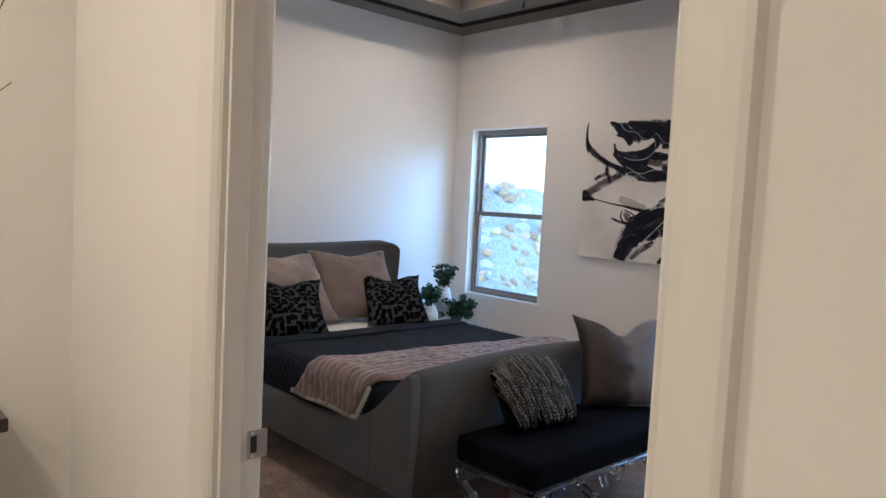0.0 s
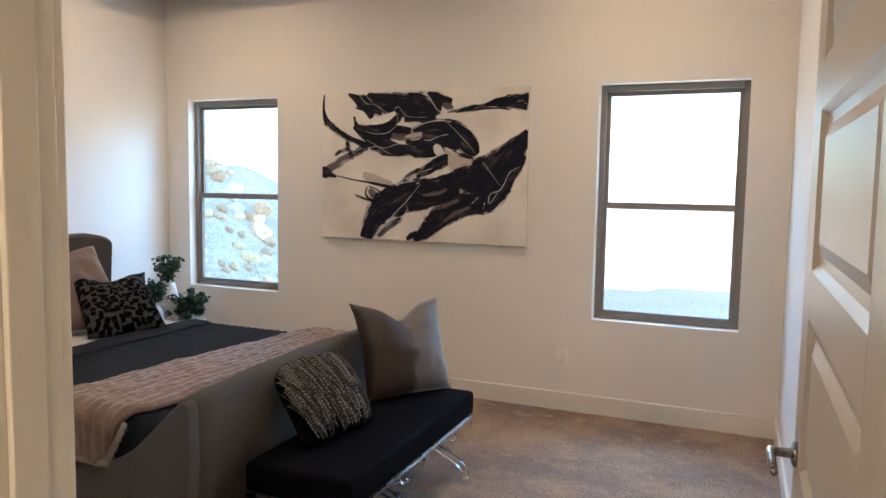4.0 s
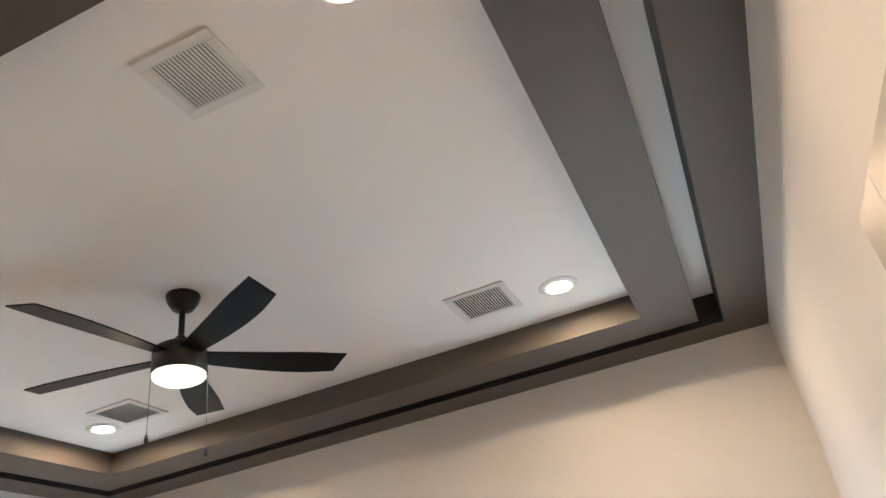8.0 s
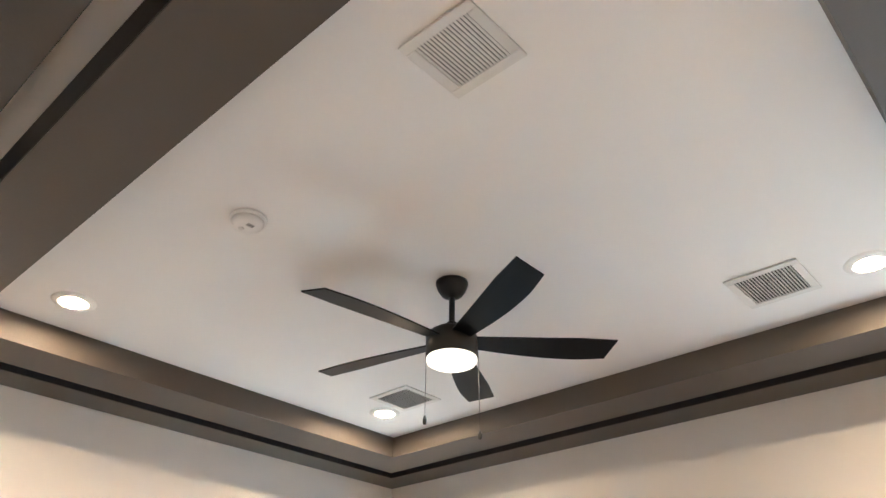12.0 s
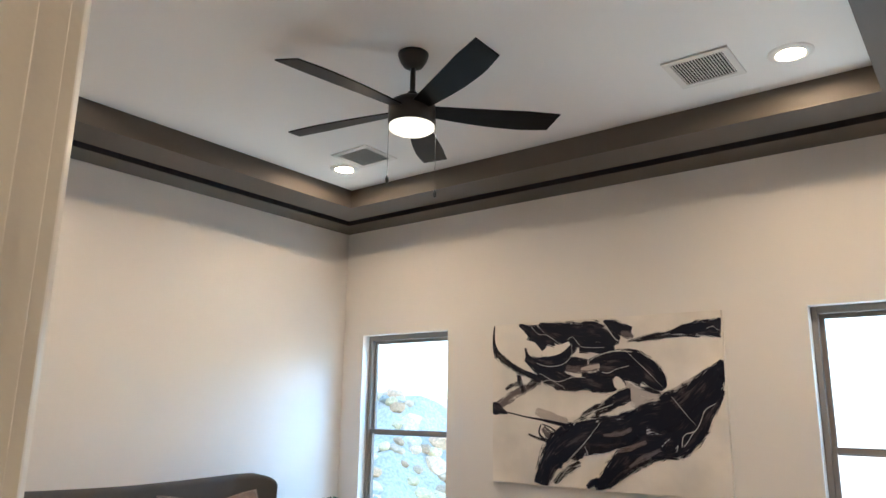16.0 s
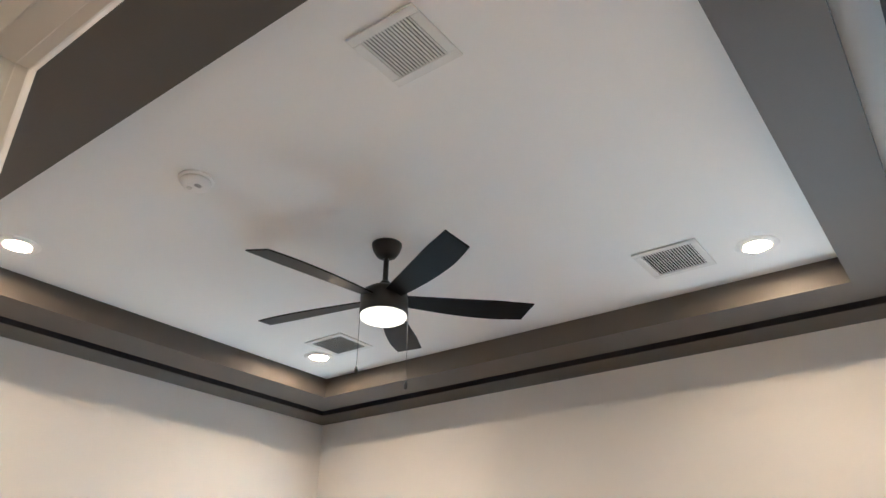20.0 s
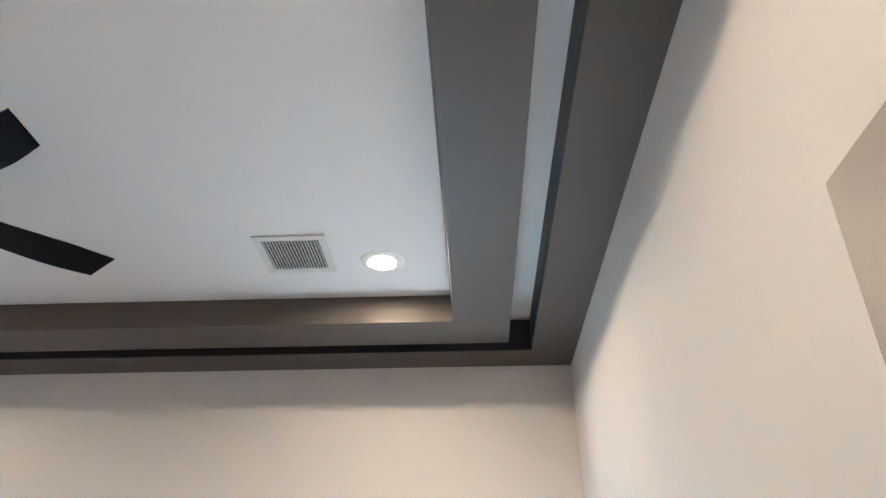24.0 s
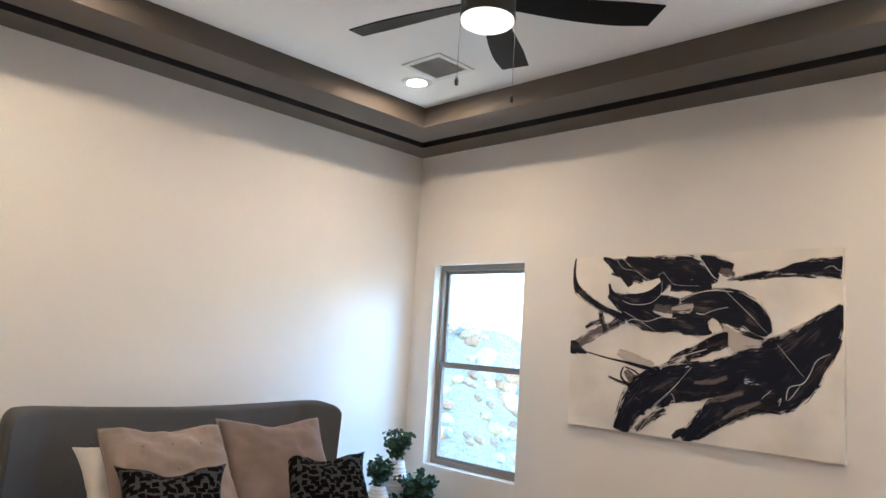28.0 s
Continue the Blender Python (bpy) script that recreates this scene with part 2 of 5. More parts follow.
tagged(part("wall_near", boxes((-0.15, DX0 - 0.02, YH, Y0, 0, TOP), (DX1 + 0.02, 7.0, YH, Y0, 0, TOP), (DX0 - 0.02, DX1 + 0.02, YH, Y0, DH + 0.02, TOP)), M_WALL), "off-white painted wall with the doorway", "wall", **structure)
tagged(part("wall_hall_left", boxes((2.55, 2.70, -2.2, YH, 0, 2.75)), M_WALL), "warm beige painted hallway wall", "wall", **structure)
tagged(part("wall_hall_right", boxes((7.0, 7.15, -2.2, YH, 0, 2.75)), M_WALL), "painted hallway end wall", "wall", **structure)
tagged(part("wall_hall_back", boxes((2.55, 7.15, -2.35, -2.2, 0, 2.75)), M_WALL), "painted wall across the hallway", "wall", **structure)
tagged(part("ceiling_hall", boxes((2.55, 7.15, -2.35, YH, 2.75, 2.85)), M_CEIL), "white hallway ceiling", "ceiling", **structure)


YR = 1.05                             # near side of the tray


def ring(a, b, z0, z1):
    """A square frame between offsets a and b from the walls; an offset is one number, or one for each side (left, right, near, far)."""
    a, b = [o if isinstance(o, tuple) else (o,) * 4 for o in (a, b)]
    y = Y0 if a[2] == 0 else YR + a[2]
    bm = bmesh.new()
    box(bm, a[0], W - a[1], y, YR + b[2], z0, z1), box(bm, a[0], W - a[1], D - b[3], D - a[3], z0, z1)
    box(bm, a[0], b[0], YR + b[2], D - b[3], z0, z1), box(bm, W - b[1], W - a[1], YR + b[2], D - b[3], z0, z1)
    return bm


def inset(o, d):
    return tuple(v + d for v in o)


R1, R2, R3 = 0.225, 0.352, (0.665, 0.632, 0.650, 0.642)
ZI = H1 - 0.008                       # underside of the inner soffit
tagged(part("ceiling_tray", boxes((R3[0] - 0.02, W - R3[1] + 0.02, YR + R3[2] - 0.02, D - R3[3] + 0.02, H2, TOP)), M_CEIL), "white painted tray ceiling", "ceiling", **structure)
tagged(part("ceiling_soffit", ring(0.0, R1, H1, TOP), M_TRAY), "dark taupe painted outer ceiling soffit", "ceiling", **structure)
tagged(part("ceiling_inner_soffit", ring(R2, inset(R3, -0.045), ZI, H3 - 0.004), M_TRAY), "dark taupe painted inner tray soffit", "ceiling", **structure)
fascia = bmesh.new()                  # the upright face, leaning in towards the tray
loops = []
for d, z in ((-0.045, ZI), (-0.018, ZI), (0.0, H2 - 0.001), (-0.045, H2 - 0.001)):
    l, r, n, f = inset(R3, d)
    loops.append([fascia.verts.new(v) for v in ((l, YR + n, z), (W - r, YR + n, z), (W - r, D - f, z), (l, D - f, z))])
for p, q in zip(loops, loops[1:] + loops[:1]):
    for i in range(4):
        fascia.faces.new((p[i], p[(i + 1) % 4], q[(i + 1) % 4], q[i]))
bmesh.ops.recalc_face_normals(fascia, faces=fascia.faces)
tagged(part("ceiling_fascia", fascia, M_TRAY), "dark taupe upright face of the tray", "ceiling", **structure)
# thin liners whose near-black colour stands for the shade inside the groove
M_GROOVE = mat("groove_shade", (0.020, 0.021, 0.026), 0.5, vary=0.05, scale=3)
tagged(part("ceiling_groove", ring(R1 + 0.0005, R1 + 0.003, H1 + 0.003, H3 - 0.002), M_GROOVE), "near-black liner on the groove side, coloured as shade", "ceiling", **structure)
tagged(part("ceiling_groove_inner", ring(R2 - 0.003, R2 - 0.0005, ZI + 0.004, H3 - 0.006), M_GROOVE), "dark liner on the inner groove side, coloured as shade", "ceiling", **structure)
tagged(part("ceiling_slot", ring(R1, inset(R3, -0.021), H3, TOP), M_CEIL), "white top of the recessed ceiling slot", "ceiling", **structure)
tagged(part("roof_slab", boxes((-0.15, W + 0.15, YH, D + 0.15, TOP + 0.004, TOP + 0.1)), M_CEIL), "plain roof deck above the room", "roof", **structure)

# unseen outside wall and flat-roof parapet, added to shade the yard and bank
tagged(part("wall_outside_shade", boxes((-12.0, -0.16, D - 0.3, D + 0.15, -0.14, TOP + 0.1)), M_WALL), "unseen pale rendered outside wall, added to shade the bank", "wall", **structure)
tagged(part("parapet", boxes((-12.0, 1.3, D + 0.16, D + 0.36, TOP + 0.02, 4.75), (1.3, 9.0, D + 0.16, D + 0.36, TOP + 0.02, 5.15), bevel=0.01), M_WALL), "unseen pale rendered parapet, added to cast the house shadow", "parapet", **structure)
# baseboards
BB = 0.125
bb = bmesh.new()
box(bb, 0.0, W, D - 0.015, D, 0, BB, 0.004)
tagged(part("baseboard", bb, M_TRIM), "white painted baseboard under the windows", "baseboard", **structure)
tagged(part("baseboard", boxes((0, 0.015, Y0, D - 0.015, 0, BB), bevel=0.004), M_TRIM), "white painted baseboard behind the bed", "baseboard", **structure)
tagged(part("baseboard", boxes((W - 0.015, W, Y0, D - 0.015, 0, BB), bevel=0.004), M_TRIM), "white painted baseboard beside the door", "baseboard", **structure)
tagged(part("baseboard", boxes((0.015, DX0 - 0.085, Y0, Y0 + 0.015, 0, BB), bevel=0.004), M_TRIM), "white painted baseboard by the doorway", "baseboard", **structure)
tagged(part("baseboard", boxes((2.70, DX0 - 0.095, YH - 0.015, YH, -0.005, BB), bevel=0.004), M_TRIM), "white painted hallway baseboard", "baseboard", **structure)


# windows
def window(name, a, b, label):
    w = empty(name, pose((a + b) / 2, D + 0.075, WZ0), label, "window", "bedroom windows", "structure")
    h, wd, mid = WZ1 - WZ0, (b - a) / 2, (WZ1 - WZ0) * 0.492
    f = 0.033
    part("window_frame", boxes((-wd, -wd + f, 0, 0.07, 0, h), (wd - f, wd, 0, 0.07, 0, h), (-wd + f, wd - f, 0, 0.07, 0, f), (-wd + f, wd - f, 0, 0.07, h - f - 0.008, h), bevel=0.004), M_BRONZE, w)
    s = 0.026
    for nm, z0, z1, y in (("lower_sash", f, mid + 0.022, 0.008), ("upper_sash", mid - 0.022, h - f, 0.036)):
        x0, x1 = -wd + f, wd - f
        sash = part(nm, boxes((x0, x0 + s, y, y + 0.024, z0, z1), (x1 - s, x1, y, y + 0.024, z0, z1), (x0 + s, x1 - s, y, y + 0.024, z0, z0 + s), (x0 + s, x1 - s, y, y + 0.024, z1 - s - 0.008, z1), bevel=0.003), M_BRONZE, w)
        p = part("pane", boxes((x0 + s, x1 - s, y + 0.010, y + 0.014, z0 + s, z1 - s - 0.008)), M_GLASS, sash)
        p.visible_shadow = False
    part("sash_lock", boxes((-0.025, 0.025, -0.006, 0.008, mid + 0.0, mid + 0.018), bevel=0.003), M_BRONZE, w)
    return w


window("window_1", *WINS[0], "bronze-framed single-hung window beside the bed")
window("window_2", *WINS[1], "bronze-framed single-hung window beside the painting")

# doorway: jambs, stop, casings
jamb = empty("door_frame", pose(0, 0, 0), "white painted door frame with moulded casing", "door frame", kind="structure")
for nm, d in (("jamb", (DX0 - 0.02, DX0, YH, Y0 - 0.012, 0, DH)), ("jamb", (DX1, DX1 + 0.02, YH, Y0 - 0.012, 0, DH)), ("head_jamb", (DX0 - 0.02, DX1 + 0.02, YH, Y0 - 0.012, DH, DH + 0.02))):
    part(nm, boxes(d, bevel=0.0018), M_TRIM, jamb)
for nm, d in (("stop", (DX0, DX0 + 0.011, YH + 0.012, YH + 0.058, 0, DH)), ("stop", (DX1 - 0.003, DX1, YH + 0.012, YH + 0.058, 0, DH)), ("stop", (DX0 + 0.011, DX1 - 0.003, YH + 0.012, YH + 0.058, DH - 0.011, DH))):
    part(nm, boxes(d, bevel=0.002), M_TRIM, jamb)


def casing(yf, s, outer, back):
    """Three mitred lengths of moulded casing on the wall face yf, standing out by s, its inner edge reaching back to the jamb."""
    prof = ((0.003, -back), (0.003, 0.0005), (0.0045, 0.003), (0.016, 0.012), (0.030, 0.0125), (0.055, 0.016), (outer - 0.012, 0.017), (outer - 0.004, 0.014), (outer, 0.0))
    def run(pts):
        bm = bmesh.new()
        rows = []
        for u, dep in prof:
            rows.append([bm.verts.new((x + ox * u, yf + s * dep, z + oz * u)) for x, z, ox, oz in pts])
        for r0, r1 in zip(rows, rows[1:]):
            for i in range(len(pts) - 1):
                bm.faces.new((r0[i], r0[i + 1], r1[i + 1], r1[i]))
        for i in range(len(pts) - 1):
            bm.faces.new((rows[-1][i], rows[-1][i + 1], rows[0][i + 1], rows[0][i]))
        bm.faces.new([r[0] for r in rows]), bm.faces.new([r[-1] for r in rows])
        bmesh.ops.recalc_face_normals(bm, faces=bm.faces)
        return bm
    part("casing", run([(DX0, 0, -1, 0), (DX0, DH, -1, 1)]), M_TRIM, jamb)
    part("casing", run([(DX1, 0, 1, 0), (DX1, DH, 1, 1)]), M_TRIM, jamb)
    part("head_casing", run([(DX0, DH, -1, 1), (DX1, DH, 1, 1)]), M_TRIM, jamb)


casing(YH, -1, 0.085, 0.0), casing(Y0, 1, 0.075, 0.0118)

# ---- ceiling fixtures ----
M_LENS = glow("downlight_lens", (1.0, 0.62, 0.34), 102.0)
M_FANLENS = glow("fan_light_lens", (1.0, 0.80, 0.53), 0.32)
M_BLACK = mat("fan_matt_black", (0.006, 0.006, 0.006), 0.38, vary=0.08, scale=8)
M_BLADE = mat("fan_blade", (0.003, 0.0035, 0.005), 0.38, spec=0.12, vary=0.1, scale=4, fine=0.1, fine_scale=60)
M_CHAIN = mat("chain_metal", (0.10, 0.095, 0.09), 0.45, metal=1.0)
M_VENT = mat("vent_metal", (0.74, 0.73, 0.70), 0.45, vary=0.02, scale=6)
# flat backing colours standing for the shade between slats, one paler, one deeper
M_VENTGAP = mat("vent_gap_shade", (0.17, 0.165, 0.16), 0.8)
M_VENTGAPDEEP = mat("vent_gap_deep_shade", (0.035, 0.034, 0.033), 0.8)

can = empty("recessed_light", pose(*CANS[0], H2), "round white recessed ceiling downlight switched on", "ceiling light", "recessed tray ceiling lights")
part("trim_ring", lathe([(0.058, -0.004), (0.062, -0.0105), (0.072, -0.0100), (0.090, -0.007), (0.097, -0.001), (0.097, 0.0), (0.058, 0.0)], 40), M_PLATE, can, smooth=True)
part("lens", lathe([(0, -0.0060), (0.03, -0.0058), (0.049, -0.0052), (0.0575, -0.0042), (0.0575, 0.0), (0, 0.0)], 40), M_LENS, can, "glowing warm white lens", smooth=True)
for c in CANS[1:]:
    copy_thing(can, pose(*c, H2))
for x, y in CANS:
    lamp("downlight_beam", "AREA", pose(x, y, H2 - 0.018), 0.1, WARM, 0.14)


def vent(x0, x1, y0, y1, n, label, tilt, gap):
    v = empty("ceiling_vent", pose((x0 + x1) / 2, (y0 + y1) / 2, H2), label, "ceiling vent", "ceiling air vents")
    hx, hy, b = (x1 - x0) / 2, (y1 - y0) / 2, 0.034
    part("frame", boxes((-hx, hx, -hy, -hy + b, -0.010, -0.0005), (-hx, hx, hy - b, hy, -0.010, -0.0005), (-hx, -hx + b, -hy + b, hy - b, -0.010, -0.0005), (hx - b, hx, -hy + b, hy - b, -0.010, -0.0005), bevel=0.003), M_VENT, v)
    part("backing", boxes((-hx + b, hx - b, -hy + b, hy - b, -0.003, -0.0005)), gap, v)
    w = (2 * hx - 2 * b) / n
    bm = boxes((-w * 0.42, w * 0.42, -hy + b, hy - b, -0.0008, 0.0008))
    bm.transform(pose(0, 0, 0, 0, tilt, 0))
    first = part("slat", bm, M_VENT, v)
    for i in range(n):
        s = first if i == 0 else new("slat", first.data)
        s.parent, s.location = v, (-hx + b + w * (i + 0.5), 0, -0.0068)
    return v


vent(3.155, 3.411, 1.935, 2.190, 16, "square white louvred return vent above the doorway", 22, M_VENTGAP)
vent(3.272, 3.578, 3.772, 4.085, 18, "square white louvred supply vent near a downlight", 38, M_VENTGAPDEEP)
vent(1.11, 1.42, 3.72, 4.02, 18, "square white louvred supply vent above the bed corner", 38, M_VENTGAP)

smoke = empty("smoke_detector", pose(2.145, 2.147, H2), "round white smoke detector on the ceiling", "smoke detector")
part("base", lathe([(0, -0.012), (0.066, -0.012), (0.070, -0.008), (0.070, 0), (0, 0)], 36), M_PLATE, smoke, smooth=True)
part("cover", lathe([(0, -0.040), (0.038, -0.039), (0.052, -0.034), (0.060, -0.022), (0.061, -0.0122), (0, -0.0122)], 36), M_PLATE, smoke, smooth=True)
part("test_button", lathe([(0, -0.043), (0.010, -0.043), (0.012, -0.0395), (0, -0.0395)], 20, pose(-0.02, -0.012, 0)), M_VENT, smoke)
part("sounder_slots", boxes(*[(0.012 + 0.007 * i, 0.0155 + 0.007 * i, -0.014, 0.014, -0.0402, -0.034) for i in range(3)]), M_VENTGAP, smoke)

# ceiling fan
FX, FY = 2.397, 3.015
fan = empty("ceiling_fan", pose(FX, FY, H2), "matt black five-blade ceiling fan with lit drum light", "ceiling fan")
part("canopy", lathe([(0, -0.075), (0.022, -0.074), (0.045, -0.062), (0.062, -0.035), (0.070, -0.010), (0.070, 0), (0, 0)], 36), M_BLACK, fan, smooth=True)
part("downrod", lathe([(0, -0.215), (0.0125, -0.215), (0.0125, -0.06), (0, -0.06)], 20), M_BLACK, fan, smooth=True)
part("coupler", lathe([(0, -0.225), (0.024, -0.223), (0.024, -0.195), (0.016, -0.188), (0, -0.188)], 24), M_BLACK, fan, smooth=True)
part("motor_housing", lathe([(0.100, -0.352), (0.107, -0.350), (0.107, -0.262), (0.100, -0.245), (0.075, -0.228), (0.04, -0.218), (0, -0.216), ], 44), M_BLACK, fan, smooth=True)
part("light_lens", lathe([(0, -0.386), (0.05, -0.3845), (0.085, -0.379), (0.099, -0.371), (0.103, -0.362), (0.103, -0.353), (0, -0.353)], 44), M_FANLENS, fan, "glowing frosted drum lens", smooth=True)


def blade_mesh():
    bm = bmesh.new()
    n, top, bot = 22, [], []
    for i in range(n + 1):
        s = i / n
        r = 0.095 + 0.583 * s
        w = 0.040 + 0.030 * math.sin(min(1, s * 1.25) * math.pi / 2) - 0.010 * max(0, s - 0.75) / 0.25
        a, b = w, -w
        shift = 0.014 * math.sin(s * math.pi * 0.9)
        ra, rb = (r - 0.0 * s, r) if i < n else (r - 0.028, r + 0.002)
        th = 0.003
        top.append([bm.verts.new((ra, a + shift, th)), bm.verts.new((rb, b + shift, th))])
        bot.append([bm.verts.new((ra, a + shift, -th)), bm.verts.new((rb, b + shift, -th))])
    for i in range(n):
        bm.faces.new((top[i][1], top[i + 1][1], top[i + 1][0], top[i][0]))
        bm.faces.new((bot[i][0], bot[i + 1][0], bot[i + 1][1], bot[i][1]))
        bm.faces.new((top[i][0], top[i + 1][0], bot[i + 1][0], bot[i][0]))
        bm.faces.new((bot[i][1], bot[i + 1][1], top[i + 1][1], top[i][1]))
    bm.faces.new((top[0][0], bot[0][0], bot[0][1], top[0][1])), bm.faces.new((top[-1][1], bot[-1][1], bot[-1][0], top[-1][0]))
    bm.transform(pose(0, 0, 0, -13, 0, 0))
    return bm


first = part("blade", blade_mesh(), M_BLADE, fan, "black wood-grain blade")
for k in range(5):
    b = first if k == 0 else new("blade", first.data)
    b.parent, b.matrix_basis = fan, pose(0, 0, -0.279, 0, 0, -25.5 + 72 * k)
    b["label"] = "black wood-grain blade"
for (cx, cy), zb in (((-0.045, -0.1), 0.605), ((0.095, 0.052), 0.655)):
    ch = part("pull_chain", sweep([(cx, cy, -0.33), (cx * 1.02, cy * 1.02, -0.36), (cx * 1.02, cy * 1.02, -zb)], 0.0010, 5), M_CHAIN, fan, "thin metal pull chain")
    part("chain_fob", lathe([(0, -zb - 0.038), (0.006, -zb - 0.036), (0.008, -zb - 0.02), (0.0035, -zb - 0.001), (0, -zb)], 14, pose(cx * 1.02, cy * 1.02, 0)), M_BLACK, ch, smooth=True)
lamp("fan_light_glow", "AREA", pose(FX, FY, H2 - 0.390), 0.4, WARM, 0.19)

# ---- door leaf ----
door = empty("door", pose(4.603, 1.078, 0.0, 0, 0, 0.0), "greige painted five-panel door standing open", "door", kind="structure")
LW, LH, LT = 0.898, 2.113, 0.041
frame_bm = bmesh.new()
st, rails = 0.135, ((0.012, 0.20), (0.49, 0.58), (0.87, 0.96), (1.25, 1.34), (1.63, 1.72), (2.005, LH))
box(frame_bm, -LT, 0, 0, st, 0.012, LH, 0.0015), box(frame_bm, -LT, 0, LW - st, LW, 0.012, LH, 0.0015)
for a, b in rails:
    box(frame_bm, -LT, 0, st, LW - st, a, b, 0.0015)
part("frame", frame_bm, M_DOOR, door)
# leaf edges in a darker brown than the faces
M_DOOREDGE = mat("door_edge_brown", (0.17, 0.14, 0.105), 0.5, vary=0.08, scale=4)
for nm, y0, y1 in (("hinge_edge", -0.0012, -0.0002), ("latch_edge", LW + 0.0002, LW + 0.0012)):
    part(nm, boxes((-LT + 0.001, -0.001, y0, y1, 0.014, LH - 0.002)), M_DOOREDGE, door, "dark brown leaf edge")
for (a, b), (c, d) in zip(rails, rails[1:]):
    p = bmesh.new()
    for xo in (-LT, 0):
        s = 1 if xo == 0 else -1
        zs, y0, y1 = (b, c), st, LW - st
        rings = []
        for ins, dep in ((0, 0.0005), (0.012, 0.011), (0.03, 0.012), (0.055, 0.004)):
            x = xo - s * dep
            rings.append([p.verts.new((x, yy, zz)) for yy, zz in ((y0 + ins, b + ins), (y1 - ins, b + ins), (y1 - ins, c - ins), (y0 + ins, c - ins))])
        for r0, r1 in zip(rings, rings[1:]):
            for i in range(4):
                p.faces.new((r0[i], r0[(i + 1) % 4], r1[(i + 1) % 4], r1[i]))
        p.faces.new(rings[-1])
    bmesh.ops.recalc_face_normals(p, faces=p.faces)
    part("panel", p, M_DOOR, door)
for s, xo in ((-1, -LT), (1, 0)):
    m = pose(xo, LW - 0.062, 0.97, 0, 90 * s, 0)
    h = part("lever_handle", lathe([(0, 0.0), (0.026, 0.0), (0.027, 0.004), (0.022, 0.008), (0.010, 0.011), (0.009, 0.045), (0, 0.046)], 28, m), M_LEVER, door, "satin nickel lever handle", smooth=True)
    part("lever", sweep([(xo + s * 0.045, LW - 0.062 + 0.008, 0.97), (xo + s * 0.047, LW - 0.09, 0.97), (xo + s * 0.046, LW - 0.13, 0.969), (xo + s * 0.044, LW - 0.175, 0.968)], [0.009, 0.0085, 0.008, 0.007], 12), M_LEVER, h, smooth=True)
M_HINGE = mat("aged_hinge_metal", (0.20, 0.185, 0.165), 0.5, metal=0.8, vary=0.1, scale=25)
for hz in (0.20, 1.046, 1.90):
    hg = part("hinge", boxes((-0.037, -0.001, -0.0026, -0.0012, hz - 0.045, hz + 0.045), bevel=0.0004), M_HINGE, door, "dull grey hinge plate")
    for a, b in ((-0.048, -0.030), (-0.028, -0.010), (-0.008, 0.010), (0.012, 0.030), (0.032, 0.048)):
        part("knuckle", lathe([(0, hz + a), (0.006, hz + a + 0.0005), (0.006, hz + b - 0.0005), (0, hz + b)], 14, pose(0.002, -0.004, 0)), M_NICKEL, hg, smooth=True)
    for sx, sz in ((-0.015, -0.037), (-0.024, 0.0), (-0.015, 0.037)):
        part("screw", lathe([(0, 0.0002), (0.0012, 0.0003), (0.0032, 0.0012), (0.0038, 0.0006), (0.0038, 0)], 12, pose(sx, -0.0026, hz + sz, 90, 0, 0)), M_NICKEL, hg, "small countersunk screw")

# strike plate on the latch jamb
strike = empty("strike_plate", pose(DX0 + 0.0005, 1.020, 0.953), "satin nickel latch strike plate on the jamb", "strike plate")
pl = bmesh.new()
box(pl, 0, 0.0018, -0.016, 0.028, 0.018, 0.030, 0.0004), box(pl, 0, 0.0018, -0.016, 0.028, -0.030, -0.018, 0.0004)
box(pl, 0, 0.0018, -0.016, -0.009, -0.018, 0.018), box(pl, 0, 0.0018, 0.006, 0.028, -0.018, 0.018)
box(pl, -0.006, 0.0018, 0.0275, 0.0295, -0.026, 0.026, 0.0006)
part("plate", pl, M_NICKEL, strike)
part("latch_hole", boxes((0.0, 0.0006, -0.009, 0.006, -0.018, 0.018)), M_DARKHOLE, strike)
for z in (-0.024, 0.024):
    part("screw", lathe([(0, 0), (0.0035, 0), (0.0025, 0.0008), (0, 0.001)], 12, pose(0.0018, -0.004, z, 0, 90, 0)), M_PLATE, strike)


# wall plates
def plate(name, m, label, category, kind):
    p = empty(name, m, label, category)
    part("cover", boxes((-0.036, 0.036, -0.0075, 0, -0.059, 0.059), bevel=0.003), M_PLATE, p)
    if kind == "outlet":
        for z in (-0.02, 0.02):
            f = part("socket", prism([(0.0165 * math.cos(a) * 1.0, max(-0.013, min(0.013, 0.0165 * math.sin(a)))) for a in [i * math.pi / 12 for i in range(24)]], 0, 0.002), M_PLATE, p)
            f.matrix_basis = pose(0, -0.0075, z, 90, 0, 0)
            part("slots", boxes((-0.0075, -0.0055, 0.0018, 0.0026, -0.004, 0.005), (0.0055, 0.0075, 0.0018, 0.0026, -0.004, 0.005), (-0.002, 0.002, 0.0018, 0.0026, -0.010, -0.006)), M_DARKHOLE, f).matrix_basis = pose(0, 0, 0, -90, 0, 0) @ pose(0, -0.0045, 0)
    else:
        part("rocker", boxes((-0.0165, 0.0165, -0.011, -0.0075, -0.033, 0.033), bevel=0.0015), M_PLATE, p)
        part("gap", boxes((-0.0185, 0.0185, -0.0079, -0.0073, -0.0355, 0.0355)), M_DARKHOLE, p)
    part("screw", lathe([(0, 0), (0.003, 0), (0, 0.001)], 10, pose(0, -0.0075, 0.0, 90, 0, 0)), M_NICKEL, p)
    return p


